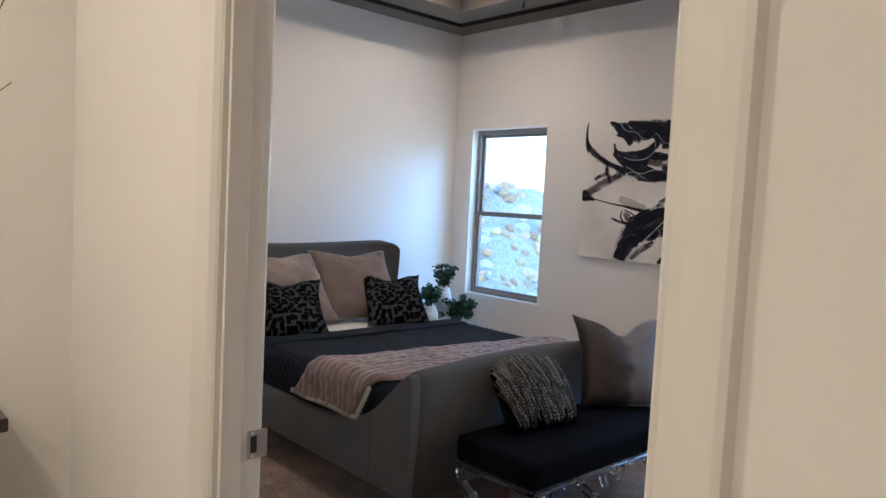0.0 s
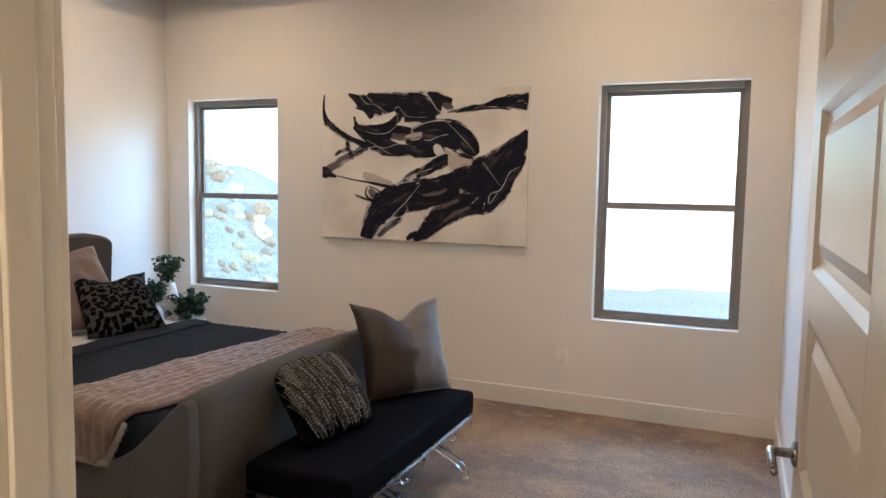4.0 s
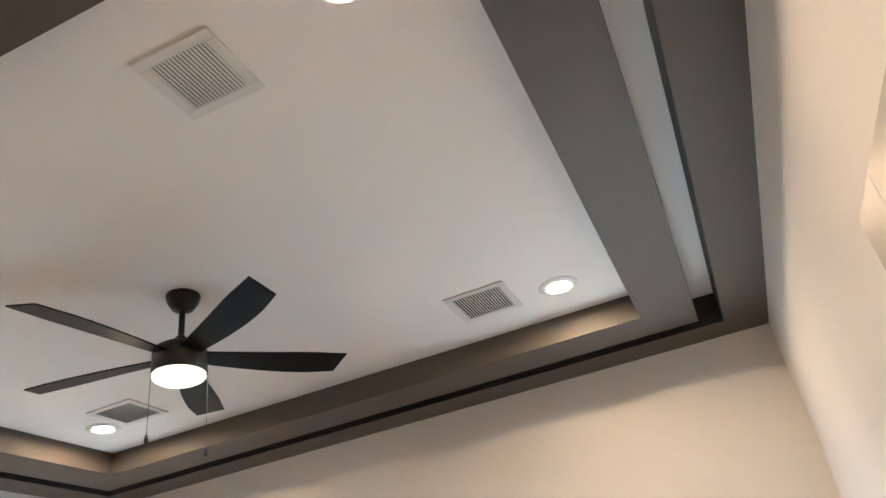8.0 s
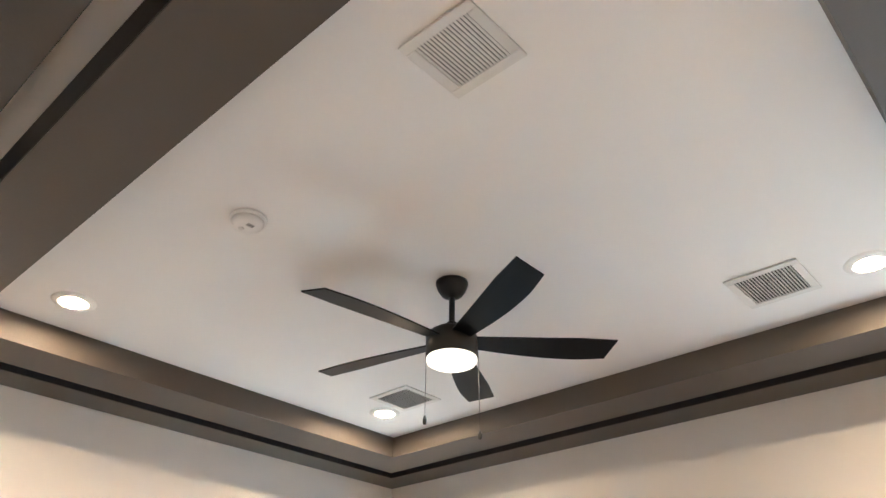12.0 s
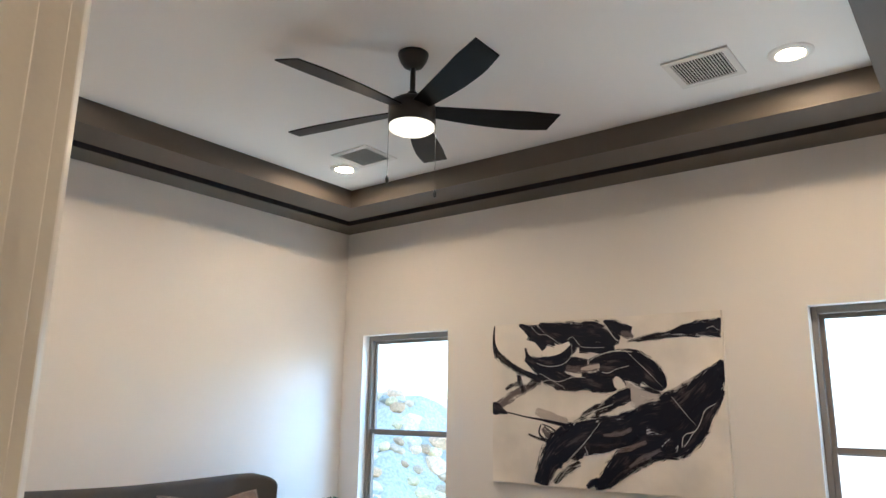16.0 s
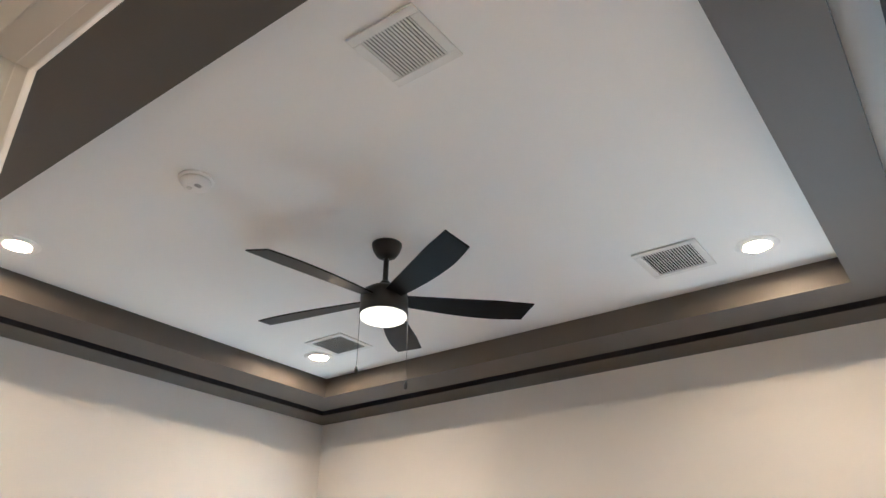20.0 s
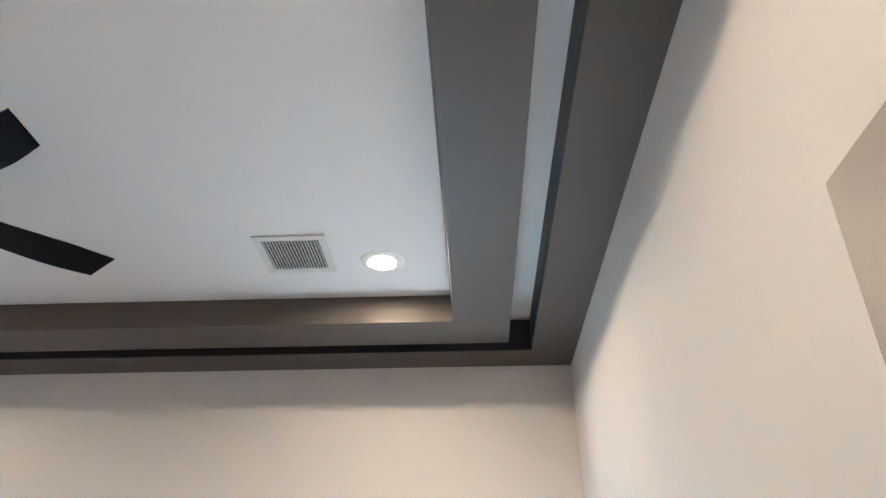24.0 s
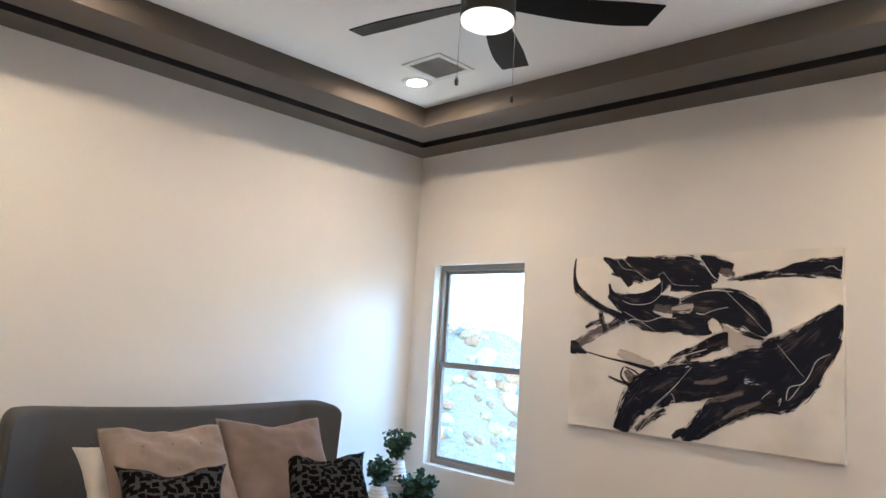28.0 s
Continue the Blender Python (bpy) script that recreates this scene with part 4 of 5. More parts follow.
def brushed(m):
    """Velvet whose pile lies two ways, with window light painted in: one side dark, the other pale with sheen."""
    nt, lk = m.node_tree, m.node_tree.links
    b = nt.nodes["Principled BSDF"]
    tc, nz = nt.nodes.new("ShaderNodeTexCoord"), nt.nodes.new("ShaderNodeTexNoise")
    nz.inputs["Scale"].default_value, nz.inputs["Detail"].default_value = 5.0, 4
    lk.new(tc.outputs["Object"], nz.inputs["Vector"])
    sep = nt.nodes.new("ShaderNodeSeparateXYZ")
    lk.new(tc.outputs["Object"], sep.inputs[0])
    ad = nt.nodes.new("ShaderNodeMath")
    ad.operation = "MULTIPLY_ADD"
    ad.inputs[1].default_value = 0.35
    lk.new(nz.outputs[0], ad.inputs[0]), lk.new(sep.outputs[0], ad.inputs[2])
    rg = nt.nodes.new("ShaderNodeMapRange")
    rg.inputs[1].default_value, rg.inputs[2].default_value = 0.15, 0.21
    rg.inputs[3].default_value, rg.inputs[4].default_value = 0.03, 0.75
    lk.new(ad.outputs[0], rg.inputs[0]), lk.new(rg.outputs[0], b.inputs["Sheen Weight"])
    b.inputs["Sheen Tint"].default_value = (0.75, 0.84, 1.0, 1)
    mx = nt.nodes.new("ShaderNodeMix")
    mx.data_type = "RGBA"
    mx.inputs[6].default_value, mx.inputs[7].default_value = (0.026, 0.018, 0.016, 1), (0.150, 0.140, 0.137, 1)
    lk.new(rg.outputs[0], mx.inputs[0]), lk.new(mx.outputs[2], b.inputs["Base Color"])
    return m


# lit half and dark half go into the cushion's colour
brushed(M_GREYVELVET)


def spotted():
    m = mat("patterned_chenille", (0.02, 0.02, 0.022), 0.9, bump=0.3, bump_scale=300, spec=0.08)
    nt, lk = m.node_tree, m.node_tree.links
    b = nt.nodes["Principled BSDF"]
    tc = nt.nodes.new("ShaderNodeTexCoord")
    nz = nt.nodes.new("ShaderNodeTexNoise")
    nz.inputs["Scale"].default_value = 14
    lk.new(tc.outputs["Object"], nz.inputs["Vector"])
    ad = nt.nodes.new("ShaderNodeVectorMath")
    ad.operation = "MULTIPLY_ADD"
    ad.inputs[1].default_value = (0.045, 0.045, 0.0)
    lk.new(nz.outputs["Color"], ad.inputs[0]), lk.new(tc.outputs["Object"], ad.inputs[2])
    vo = nt.nodes.new("ShaderNodeTexVoronoi")
    vo.feature, vo.distance, vo.voronoi_dimensions = "F1", "CHEBYCHEV", "2D"
    vo.inputs["Scale"].default_value, vo.inputs["Randomness"].default_value = 31, 0.8
    lk.new(ad.outputs[0], vo.inputs["Vector"])
    rg = nt.nodes.new("ShaderNodeMapRange")
    rg.inputs[1].default_value, rg.inputs[2].default_value = 0.40, 0.44
    lk.new(vo.outputs["Distance"], rg.inputs[0])
    mx = nt.nodes.new("ShaderNodeMix")
    mx.data_type = "RGBA"
    mx.inputs[6].default_value, mx.inputs[7].default_value = (0.0012, 0.0012, 0.002, 1), (0.050, 0.052, 0.055, 1)
    lk.new(rg.outputs[0], mx.inputs[0]), lk.new(mx.outputs[2], b.inputs["Base Color"])
    return m


M_SPOT = spotted()


def pillow_mesh(w, h, t, ear=0.035, chop=0.0, seed=0.0, n=26, wrinkle=0.006, dip=0.55):
    """A stuffed cushion in its own x-y plane, seams dented, corners pulled out; chop: a dent in the top edge."""
    bm = bmesh.new()
    sides = []
    for side in (1, -1):
        g = []
        for j in range(n + 1):
            row = []
            for i in range(n + 1):
                u, v = 2 * i / n - 1, 2 * j / n - 1
                cu, cv = 1 - u * u, 1 - v * v
                x = u * w / 2 * (1 - 0.10 * cv * abs(u) ** 3) + math.copysign(1, u) * ear * (1 if v > 0 else 0.1) * (abs(u) * abs(v)) ** 4
                y = v * h / 2 * (1 - (0.09 if v > 0 else 0.03) * cu * abs(v) ** 3) + math.copysign(1, v) * ear * (1 if v > 0 else 0.1) * (abs(u) * abs(v)) ** 4
                z = t / 2 * (max(0, cu) * max(0, cv)) ** 0.42
                if chop:
                    k = math.exp(-(u / dip) ** 2) * max(0, (v + 0.15) / 1.15) ** 1.6
                    y -= chop * k
                    z *= 1 - 0.45 * k
                q = Vector((u * 2.2, v * 2.2, seed + side))
                z += (wrinkle * 2.2 * noise.noise(q) + wrinkle * noise.noise(q * 3.1) + wrinkle * 0.5 * noise.noise(q * 7)) * min(1, 6 * cu * cv)
                edge = i in (0, n) or j in (0, n)
                row.append(sides[0][j][i] if side == -1 and edge else bm.verts.new((x, y, 0.0 if edge else side * z)))
            g.append(row)
        sides.append(g)
        for j in range(n):
            for i in range(n):
                q = (g[j][i], g[j][i + 1], g[j + 1][i + 1], g[j + 1][i])
                bm.faces.new(q if side == 1 else q[::-1])
    return bm


def rim(w, h, ear, chop, n=26, dip=0.55):
    """The seam line of a pillow, as points."""
    pts = []
    for k in range(4 * n):
        s, i = divmod(k, n)
        a = 2 * i / n - 1
        u, v = ((a, -1), (1, a), (-a, 1), (-1, -a))[s]
        x = u * w / 2 * (1 - 0.10 * (1 - v * v) * abs(u) ** 3) + math.copysign(1, u) * ear * (1 if v > 0 else 0.1) * (abs(u) * abs(v)) ** 4
        y = v * h / 2 * (1 - (0.09 if v > 0 else 0.03) * (1 - u * u) * abs(v) ** 3) + math.copysign(1, v) * ear * (1 if v > 0 else 0.1) * (abs(u) * abs(v)) ** 4
        if chop:
            y -= chop * math.exp(-(u / dip) ** 2) * max(0, (v + 0.15) / 1.15) ** 1.6
        pts.append((x, y, 0))
    return pts + [pts[0]]


def pillow(name, m, w, h, t, material, label, ear=0.03, chop=0.0, seed=0.0, piping=None, tufts=0, wrinkle=0.006, dip=0.55):
    p = empty(name, m, label, "pillow")
    part("cover", pillow_mesh(w, h, t, ear, chop, seed, wrinkle=wrinkle, dip=dip), material, p, smooth=True)
    if piping:
        part("piping", sweep(rim(w, h, ear, chop, dip=dip), 0.0045, 6), piping, p, smooth=True)
    for k in range(tufts):
        u, v = (k % 3 - 1) * 0.22, (k // 3) * 0.24 - 0.05
        part("tuft", lathe([(0, 0.004), (0.007, 0.003), (0.008, 0.0), (0, -0.002)], 10, pose(u * w, v * h, t / 2 * ((1 - 4 * u * u) * (1 - 4 * v * v)) ** 0.42 - 0.002)), material, p)
    return p


def stand(x, y, z, yaw, lean, h, roll=0):
    """A pose for a cushion that stands on its lower edge at z, its face turned to yaw (0: along +x), leaning back by lean degrees."""
    return pose(x, y, z, 0, 0, yaw) @ pose(0, 0, 0, 0, 0, 90) @ pose(0, 0, 0, 90 - lean, 0, 0) @ pose(0, h / 2, 0, 0, 0, roll)


# ---- bed ----
BY0, BY1, BX1 = 2.245, 3.91, 2.725
BC = (BY0 + BY1) / 2
bed = empty("bed", pose(0, 0, 0), "dark grey upholstered bed with winged headboard", "bed")


def side_profile():
    """Outline of the side rail and footboard end, as (x, z)."""
    pts = [(0.36, 0.175), (0.36, 0.395), (1.2, 0.395), (1.95, 0.395), (2.15, 0.41), (2.30, 0.44), (2.39, 0.475), (2.47, 0.523), (2.575, 0.62), (2.645, 0.688), (2.685, 0.72), (2.705, 0.726), (2.72, 0.712), (BX1, 0.675), (BX1 + 0.004, 0.5), (2.70, 0.175)]
    return pts


def slab(profile, y0, y1, bevel):
    bm = prism([(x, z) for x, z in profile], y0, y1)
    bm.transform(Matrix(((1, 0, 0, 0), (0, 0, 1, 0), (0, 1, 0, 0), (0, 0, 0, 1))))
    bmesh.ops.recalc_face_normals(bm, faces=bm.faces)
    if bevel:
        bmesh.ops.bevel(bm, geom=bm.edges[:], offset=bevel, segments=3, affect="EDGES", profile=0.6)
    return bm


part("side_rail", slab(side_profile(), BY0, BY0 + 0.055, 0.010), M_FABRIC, bed, smooth=True)
part("side_rail", slab(side_profile(), BY1 - 0.055, BY1, 0.010), M_FABRIC, bed, smooth=True)
foot = [(2.60, 0.175), (2.595, 0.62), (2.63, 0.703), (2.672, 0.728), (2.705, 0.718), (2.717, 0.68), (2.717, 0.5), (2.698, 0.175)]
fb = bmesh.new()
rows = []
for k in range(17):
    s = k / 16
    y = BY0 + 0.056 + (BY1 - BY0 - 0.112) * s
    rise = 0.035 * math.sin(math.pi * s) ** 0.8
    rows.append([fb.verts.new((x, y, z + (rise * (z - 0.175) / 0.55))) for x, z in foot])
for a, b in zip(rows, rows[1:]):
    for i in range(len(foot)):
        j = (i + 1) % len(foot)
        fb.faces.new((a[i], a[j], b[j], b[i]))
fb.faces.new(rows[0]), fb.faces.new(rows[-1][::-1])
bmesh.ops.recalc_face_normals(fb, faces=fb.faces)
part("footboard", fb, M_FABRIC, bed, smooth=True)
for y in (BY0 - 0.0015, BY1 + 0.0015):
    part("seam", sweep([(2.452, y, 0.18), (2.450, y, 0.3), (2.448, y, 0.50)], 0.0025, 6), M_FABRIC, bed)


def headboard():
    """A plan that curves forward into wings at both ends, with a top edge dipped in the middle."""
    bm = bmesh.new()
    n, front, back = 72, [], []
    hw = 0.955
    for i in range(n + 1):
        s = math.sin(math.pi / 2 * (2 * i / n - 1))
        y = BC + hw * s
        wing = max(0, (abs(s) - 0.80) / 0.20)
        xf = 0.215 + 0.17 * wing ** 1.6
        xb = 0.115 + 0.10 * wing ** 2.2
        top = 1.092 + 0.030 * abs(s) ** 1.6
        d = max(0, 0.075 - hw * (1 - abs(s)))
        top -= 0.075 - math.sqrt(max(0, 0.075 ** 2 - d * d))
        front.append([bm.verts.new((xf + 0.035 * max(0, (z - 0.6) / 0.5) * wing, y, z)) for z in (0.10, 0.4, 0.7, 0.95, top - 0.035, top - 0.008)] + [bm.verts.new(((xf + xb) / 2, y, top))])
        back.append([bm.verts.new((xb, y, z)) for z in (0.10, 0.4, 0.7, 0.95, top - 0.035, top - 0.010)])
    for i in range(n):
        a, b = front[i], front[i + 1]
        for k in range(6):
            bm.faces.new((a[k], b[k], b[k + 1], a[k + 1]))
        c, d = back[i], back[i + 1]
        for k in range(5):
            bm.faces.new((d[k], c[k], c[k + 1], d[k + 1]))
        bm.faces.new((a[6], b[6], d[5], c[5])), bm.faces.new((b[0], a[0], c[0], d[0]))
    for i in (0, n):
        bm.faces.new(front[i] + back[i][::-1])
    bmesh.ops.recalc_face_normals(bm, faces=bm.faces)
    return bm


part("headboard", headboard(), M_FABRIC, bed, "winged dark grey headboard", smooth=True)
for row, z in enumerate((0.74, 0.92)):
    for k in range(6):
        y = BC + (k - 2.5) * 0.26 + (0.13 if row else 0)
        part("button", lathe([(0, 0.006), (0.008, 0.004), (0.010, 0.0), (0, -0.002)], 12, pose(0.2155, y, z, 0, 90, 0)), M_FABRIC, bed)
for x, y in ((2.672, BY0 + 0.035), (2.672, BY1 - 0.035), (0.42, BY0 + 0.04), (0.42, BY1 - 0.04)):
    part("leg", lathe([(0, 0.001), (0.019, 0.001), (0.021, 0.004), (0.038, 0.174), (0, 0.174)], 16, pose(x, y, 0)), M_LEGWOOD, bed, "dark tapered wooden leg")
part("slat_base", boxes((0.36, 2.59, BY0 + 0.057, BY1 - 0.057, 0.20, 0.30)), M_LEGWOOD, bed)


def quilt_top(x0, x1, y0, y1, z, hang0, hang1, lift, seed, wave=None, nx=60, ny=70, skew=None, tuck=None):
    """A cover over the mattress: it hangs over the near side by hang0 and the far side by hang1."""
    bm = bmesh.new()
    r = 0.05
    span = (y1 - y0) - 2 * r
    L = hang0 + r * math.pi / 2 + span + r * math.pi / 2 + hang1

    def at(x, s, off):
        if s < hang0:
            y, zz, ny_, nz_ = y0, z - r - (hang0 - s), -1, 0
        elif s < hang0 + r * math.pi / 2:
            a = (s - hang0) / r
            y, zz, ny_, nz_ = y0 + r - r * math.cos(a), z - r + r * math.sin(a), -math.cos(a), math.sin(a)
        elif s < hang0 + r * math.pi / 2 + span:
            y, zz, ny_, nz_ = y0 + r + (s - hang0 - r * math.pi / 2), z, 0, 1
        elif s < L - hang1:
            a = (s - (L - hang1 - r * math.pi / 2)) / r
            y, zz, ny_, nz_ = y1 - r + r * math.sin(a), z - r + r * math.cos(a), math.sin(a), math.cos(a)
        else:
            y, zz, ny_, nz_ = y1, z - r - (s - (L - hang1)), 1, 0
        return Vector((x, y + ny_ * off, zz + nz_ * off))

    tops, bots = [], []
    for j in range(ny + 1):
        s = L * j / ny
        tr, br = [], []
        for i in range(nx + 1):
            f = i / nx
            wob = 0.02 * noise.noise(Vector((s * 2.3, f * 0.8, seed))) + 0.012 * noise.noise(Vector((s * 7, f, seed + 4)))
            lo = x0 + (skew(s) if skew else 0)
            hi = x1 - (tuck(s) if tuck else 0)
            x = lo + (hi - lo) * f + wob
            off = lift + 0.006 * noise.noise(Vector((x * 3, s * 3, seed))) + 0.003 * noise.noise(Vector((x * 11, s * 11, seed)))
            if wave:
                off += wave(x, s)
            edge = min(f, 1 - f) * (x1 - x0)
            if edge < 0.03:
                off -= 0.010 * (1 - edge / 0.03) ** 2
            tr.append(bm.verts.new(at(x, s, max(0.004, off)))), br.append(bm.verts.new(at(x, s, 0.001)))
        tops.append(tr), bots.append(br)
    for j in range(ny):
        for i in range(nx):
            bm.faces.new((tops[j][i], tops[j][i + 1], tops[j + 1][i + 1], tops[j + 1][i]))
        bm.faces.new((tops[j][0], tops[j + 1][0], bots[j + 1][0], bots[j][0])), bm.faces.new((tops[j + 1][nx], tops[j][nx], bots[j][nx], bots[j + 1][nx]))
    for i in range(nx):
        bm.faces.new((tops[0][i + 1], tops[0][i], bots[0][i], bots[0][i + 1])), bm.faces.new((tops[ny][i], tops[ny][i + 1], bots[ny][i + 1], bots[ny][i]))
    return bm


MZ = 0.60
tagged(part("mattress", boxes((0.37, 2.57, BY0 + 0.06, BY1 - 0.06, 0.302, MZ - 0.001), bevel=0.04, seg=4), M_SHEET, smooth=True), "white sheeted mattress on the bed base", "mattress")


def weave(x, s):
    return 0.0035 * math.sin(x * 120) * math.sin(s * 85)


cover = empty("coverlet", pose(0, 0, MZ), "dark navy woven coverlet spread over the bed", "bedspread")
part("cloth", quilt_top(1.30, 2.575, BY0 + 0.052, BY1 - 0.052, 0.005, 0.16, 0.16, 0.014, 3.1, weave, 130, 200), M_NAVY, cover, smooth=True)
part("folded_edge", quilt_top(1.28, 1.46, BY0 + 0.056, BY1 - 0.056, 0.022, 0.12, 0.12, 0.012, 8.7, None, 14, 70), M_NAVY, cover, smooth=True)
tagged(part("top_sheet", quilt_top(0.86, 1.34, BY0 + 0.06, BY1 - 0.06, MZ + 0.002, 0.12, 0.12, 0.008, 5.2, None, 14, 60), M_SHEET, smooth=True), "white top sheet folded under the coverlet", "sheet")


def channels(x, s):
    """Soft puckered quilting: narrow tufted channels with creases across them."""
    wx, ws = x + 0.03 * noise.noise(Vector((s * 2.1, x * 2, 2))), s + 0.03 * noise.noise(Vector((x * 4, s * 2, 5)))
    c = abs(math.sin(wx * math.pi / 0.048)) ** 0.6
    d = abs(math.sin((ws + 0.03 * (math.floor(wx / 0.048) % 2)) * math.pi / 0.075)) ** 0.5
    return 0.009 * c * (0.5 + 0.5 * d) + 0.006 * noise.noise(Vector((x * 14, s * 9, 1))) + 0.004 * noise.noise(Vector((x * 40, s * 26, 7)))


throw = empty("throw_blanket", pose(0, 0, MZ), "blush velvet quilted throw with cream fur lining", "blanket")
part("velvet", quilt_top(1.98, 2.45, BY0 + 0.03, BY1 - 0.03, 0.028, 0.140, 0.12, 0.024, 1.7, channels, 130, 240, tuck=lambda s: 0.13 * max(0, 1 - s / 0.26), skew=lambda s: -0.22 * max(0, 1 - s / 0.3) ** 1.3 + 0.12 * max(0, s - 0.3)), M_BLUSH, throw, smooth=True)
fr = bmesh.new()
for k in range(2600):
    if k < 1900:
        x = 1.755 + 0.565 * k / 1900 + random.uniform(-0.003, 0.003)
        z = -0.160 + 0.008 * noise.noise(Vector((x * 6, 0, 3))) + random.uniform(0, 0.014)
        out = Vector((random.uniform(-0.007, 0.007), -random.uniform(0.0, 0.010), -random.uniform(0.004, 0.013)))
    else:
        f = (k - 1900) / 700
        x = 2.325 + 0.10 * f + random.uniform(-0.006, 0.006)
        z = -0.160 + 0.17 * f
        out = Vector((random.uniform(0.004, 0.022), -random.uniform(0.0, 0.008), random.uniform(-0.014, 0.004)))
    c = Vector((x, BY0 + 0.008 - random.uniform(0, 0.010), z))
    v = [fr.verts.new(c + Vector(o)) for o in ((-0.0022, 0, 0.004), (0.0022, -0.003, 0.004), (0, 0.003, 0.006))] + [fr.verts.new(c + out)]
    fr.faces.new((v[0], v[1], v[3])), fr.faces.new((v[1], v[2], v[3])), fr.faces.new((v[2], v[0], v[3]))
tagged(part("fur_edge", fr, M_FUR, throw, "cream faux fur edge"), kind="stuff")

# pillows against the headboard
pillow("bed_pillow", stand(0.70, 2.71, 0.625, 2, 40, 0.42), 0.64, 0.42, 0.17, M_SHEET, "white sleeping pillow leaning on the headboard", 0.0, 0.02, 1.0)
pillow("bed_pillow", stand(0.70, 3.42, 0.625, -2, 40, 0.42), 0.64, 0.42, 0.17, M_SHEET, "white sleeping pillow behind a taupe cushion", 0.0, 0.02, 2.0)
pillow("euro_pillow", stand(1.03, 2.70, 0.64, -4, 45, 0.60), 0.64, 0.60, 0.19, M_PALE, "pale blush velvet cushion with piped edge", -0.022, 0.035, 3.0, M_PALE, 6, wrinkle=0.016)
pillow("euro_pillow", stand(1.05, 3.245, 0.64, -12, 43, 0.60), 0.60, 0.60, 0.19, M_PINK, "taupe pink velvet cushion with piped edge", -0.006, 0.045, 4.0, M_PALE, wrinkle=0.014)
pillow("accent_pillow", stand(1.29, 2.53, 0.622, -19, 51, 0.46), 0.45, 0.46, 0.16, M_SPOT, "black and grey patterned chenille cushion", 0.02, 0.04, 5.0, dip=0.4)
pillow("accent_pillow", stand(1.28, 3.36, 0.622, -22, 51, 0.46), 0.45, 0.46, 0.16, M_SPOT, "black and grey patterned cushion beside vases", 0.02, 0.04, 6.0, dip=0.4)

# ---- bench ----
M_ACRYLIC = glass("clear_acrylic", (0.97, 0.98, 0.98), 0.02, 1.49)
bench = empty("bench", pose(3.011, 3.083, 0), "black velvet bench on clear acrylic legs", "bench")
seat = boxes((-0.228, 0.228, -0.620, 0.620, 0.335, 0.455), bevel=0.022, seg=4)
part("seat", seat, M_BLACKVELVET, bench, "black velvet seat cushion", smooth=True)
part("seat_frame", boxes((-0.222, -0.192, -0.618, 0.618, 0.318, 0.3345), (0.192, 0.222, -0.618, 0.618, 0.318, 0.3345), (-0.192, 0.192, -0.618, -0.590, 0.318, 0.3345), (-0.192, 0.192, 0.590, 0.618, 0.318, 0.3345), bevel=0.002), M_ACRYLIC, bench, "clear acrylic frame")


def bar(points, half, y0, y1):
    """A flat bar of acrylic along a path in the x-z plane."""
    bm = bmesh.new()
    rows = []
    for i, (x, z) in enumerate(points):
        a, b = points[max(i - 1, 0)], points[min(i + 1, len(points) - 1)]
        d = Vector((b[0] - a[0], b[1] - a[1])).normalized()
        nx_, nz_ = -d.y * half, d.x * half
        rows.append([bm.verts.new((x + nx_, y0, z + nz_)), bm.verts.new((x - nx_, y0, z - nz_)), bm.verts.new((x - nx_, y1, z - nz_)), bm.verts.new((x + nx_, y1, z + nz_))])
    for a, b in zip(rows, rows[1:]):
        for k in range(4):
            bm.faces.new((a[k], a[(k + 1) % 4], b[(k + 1) % 4], b[k]))
    bm.faces.new(rows[0][::-1]), bm.faces.new(rows[-1])
    bmesh.ops.recalc_face_normals(bm, faces=bm.faces)
    return bm


def x_leg(s):
    """One S-curved arm with two stepped blocks, from the frame down to the opposite foot."""
    pts = []
    for k in range(25):
        t = k / 24
        x = -0.205 + 0.41 * (t - 0.15 * math.sin(2 * math.pi * t))
        pts.append((s * x, 0.308 - 0.300 * t))
    bm = bar(pts, 0.0135, -0.014, 0.014)
    for t in (0.34, 0.66):
        k = int(t * 24)
        x, z = pts[k]
        a, b = pts[k - 1], pts[k + 1]
        ang = math.degrees(math.atan2(b[1] - a[1], b[0] - a[0]))
        blk = boxes((-0.016, 0.016, -0.0142, 0.0142, -0.024, 0.024), bevel=0.002)
        blk.transform(pose(x, 0, z) @ pose(0, 0, 0, 0, -ang, 0))
        me = bpy.data.meshes.new("block")
        blk.to_mesh(me)
        blk.free()
        bm.from_mesh(me)
    return bm


first_a = part("leg", x_leg(1), M_ACRYLIC, bench, "curved clear acrylic leg")
first_b = part("leg", x_leg(-1), M_ACRYLIC, bench, "curved clear acrylic leg")
for k, y in enumerate((-0.590, 0.012, 0.590)):
    for f, dy in ((first_a, -0.0145), (first_b, 0.0145)):
        o = f if k == 0 else new("leg", f.data)
        o.parent, o.location = bench, (0, y + dy, 0)
        o["label"] = "curved clear acrylic leg"
for y in (-0.590, 0.012, 0.590):
    part("boss", lathe([(0, -0.034), (0.013, -0.033), (0.016, -0.0295), (0.016, 0.0295), (0.013, 0.033), (0, 0.034)], 20, pose(0, y, 0.158, 90, 0, 0)), M_ACRYLIC, bench, "clear acrylic hub", smooth=True)

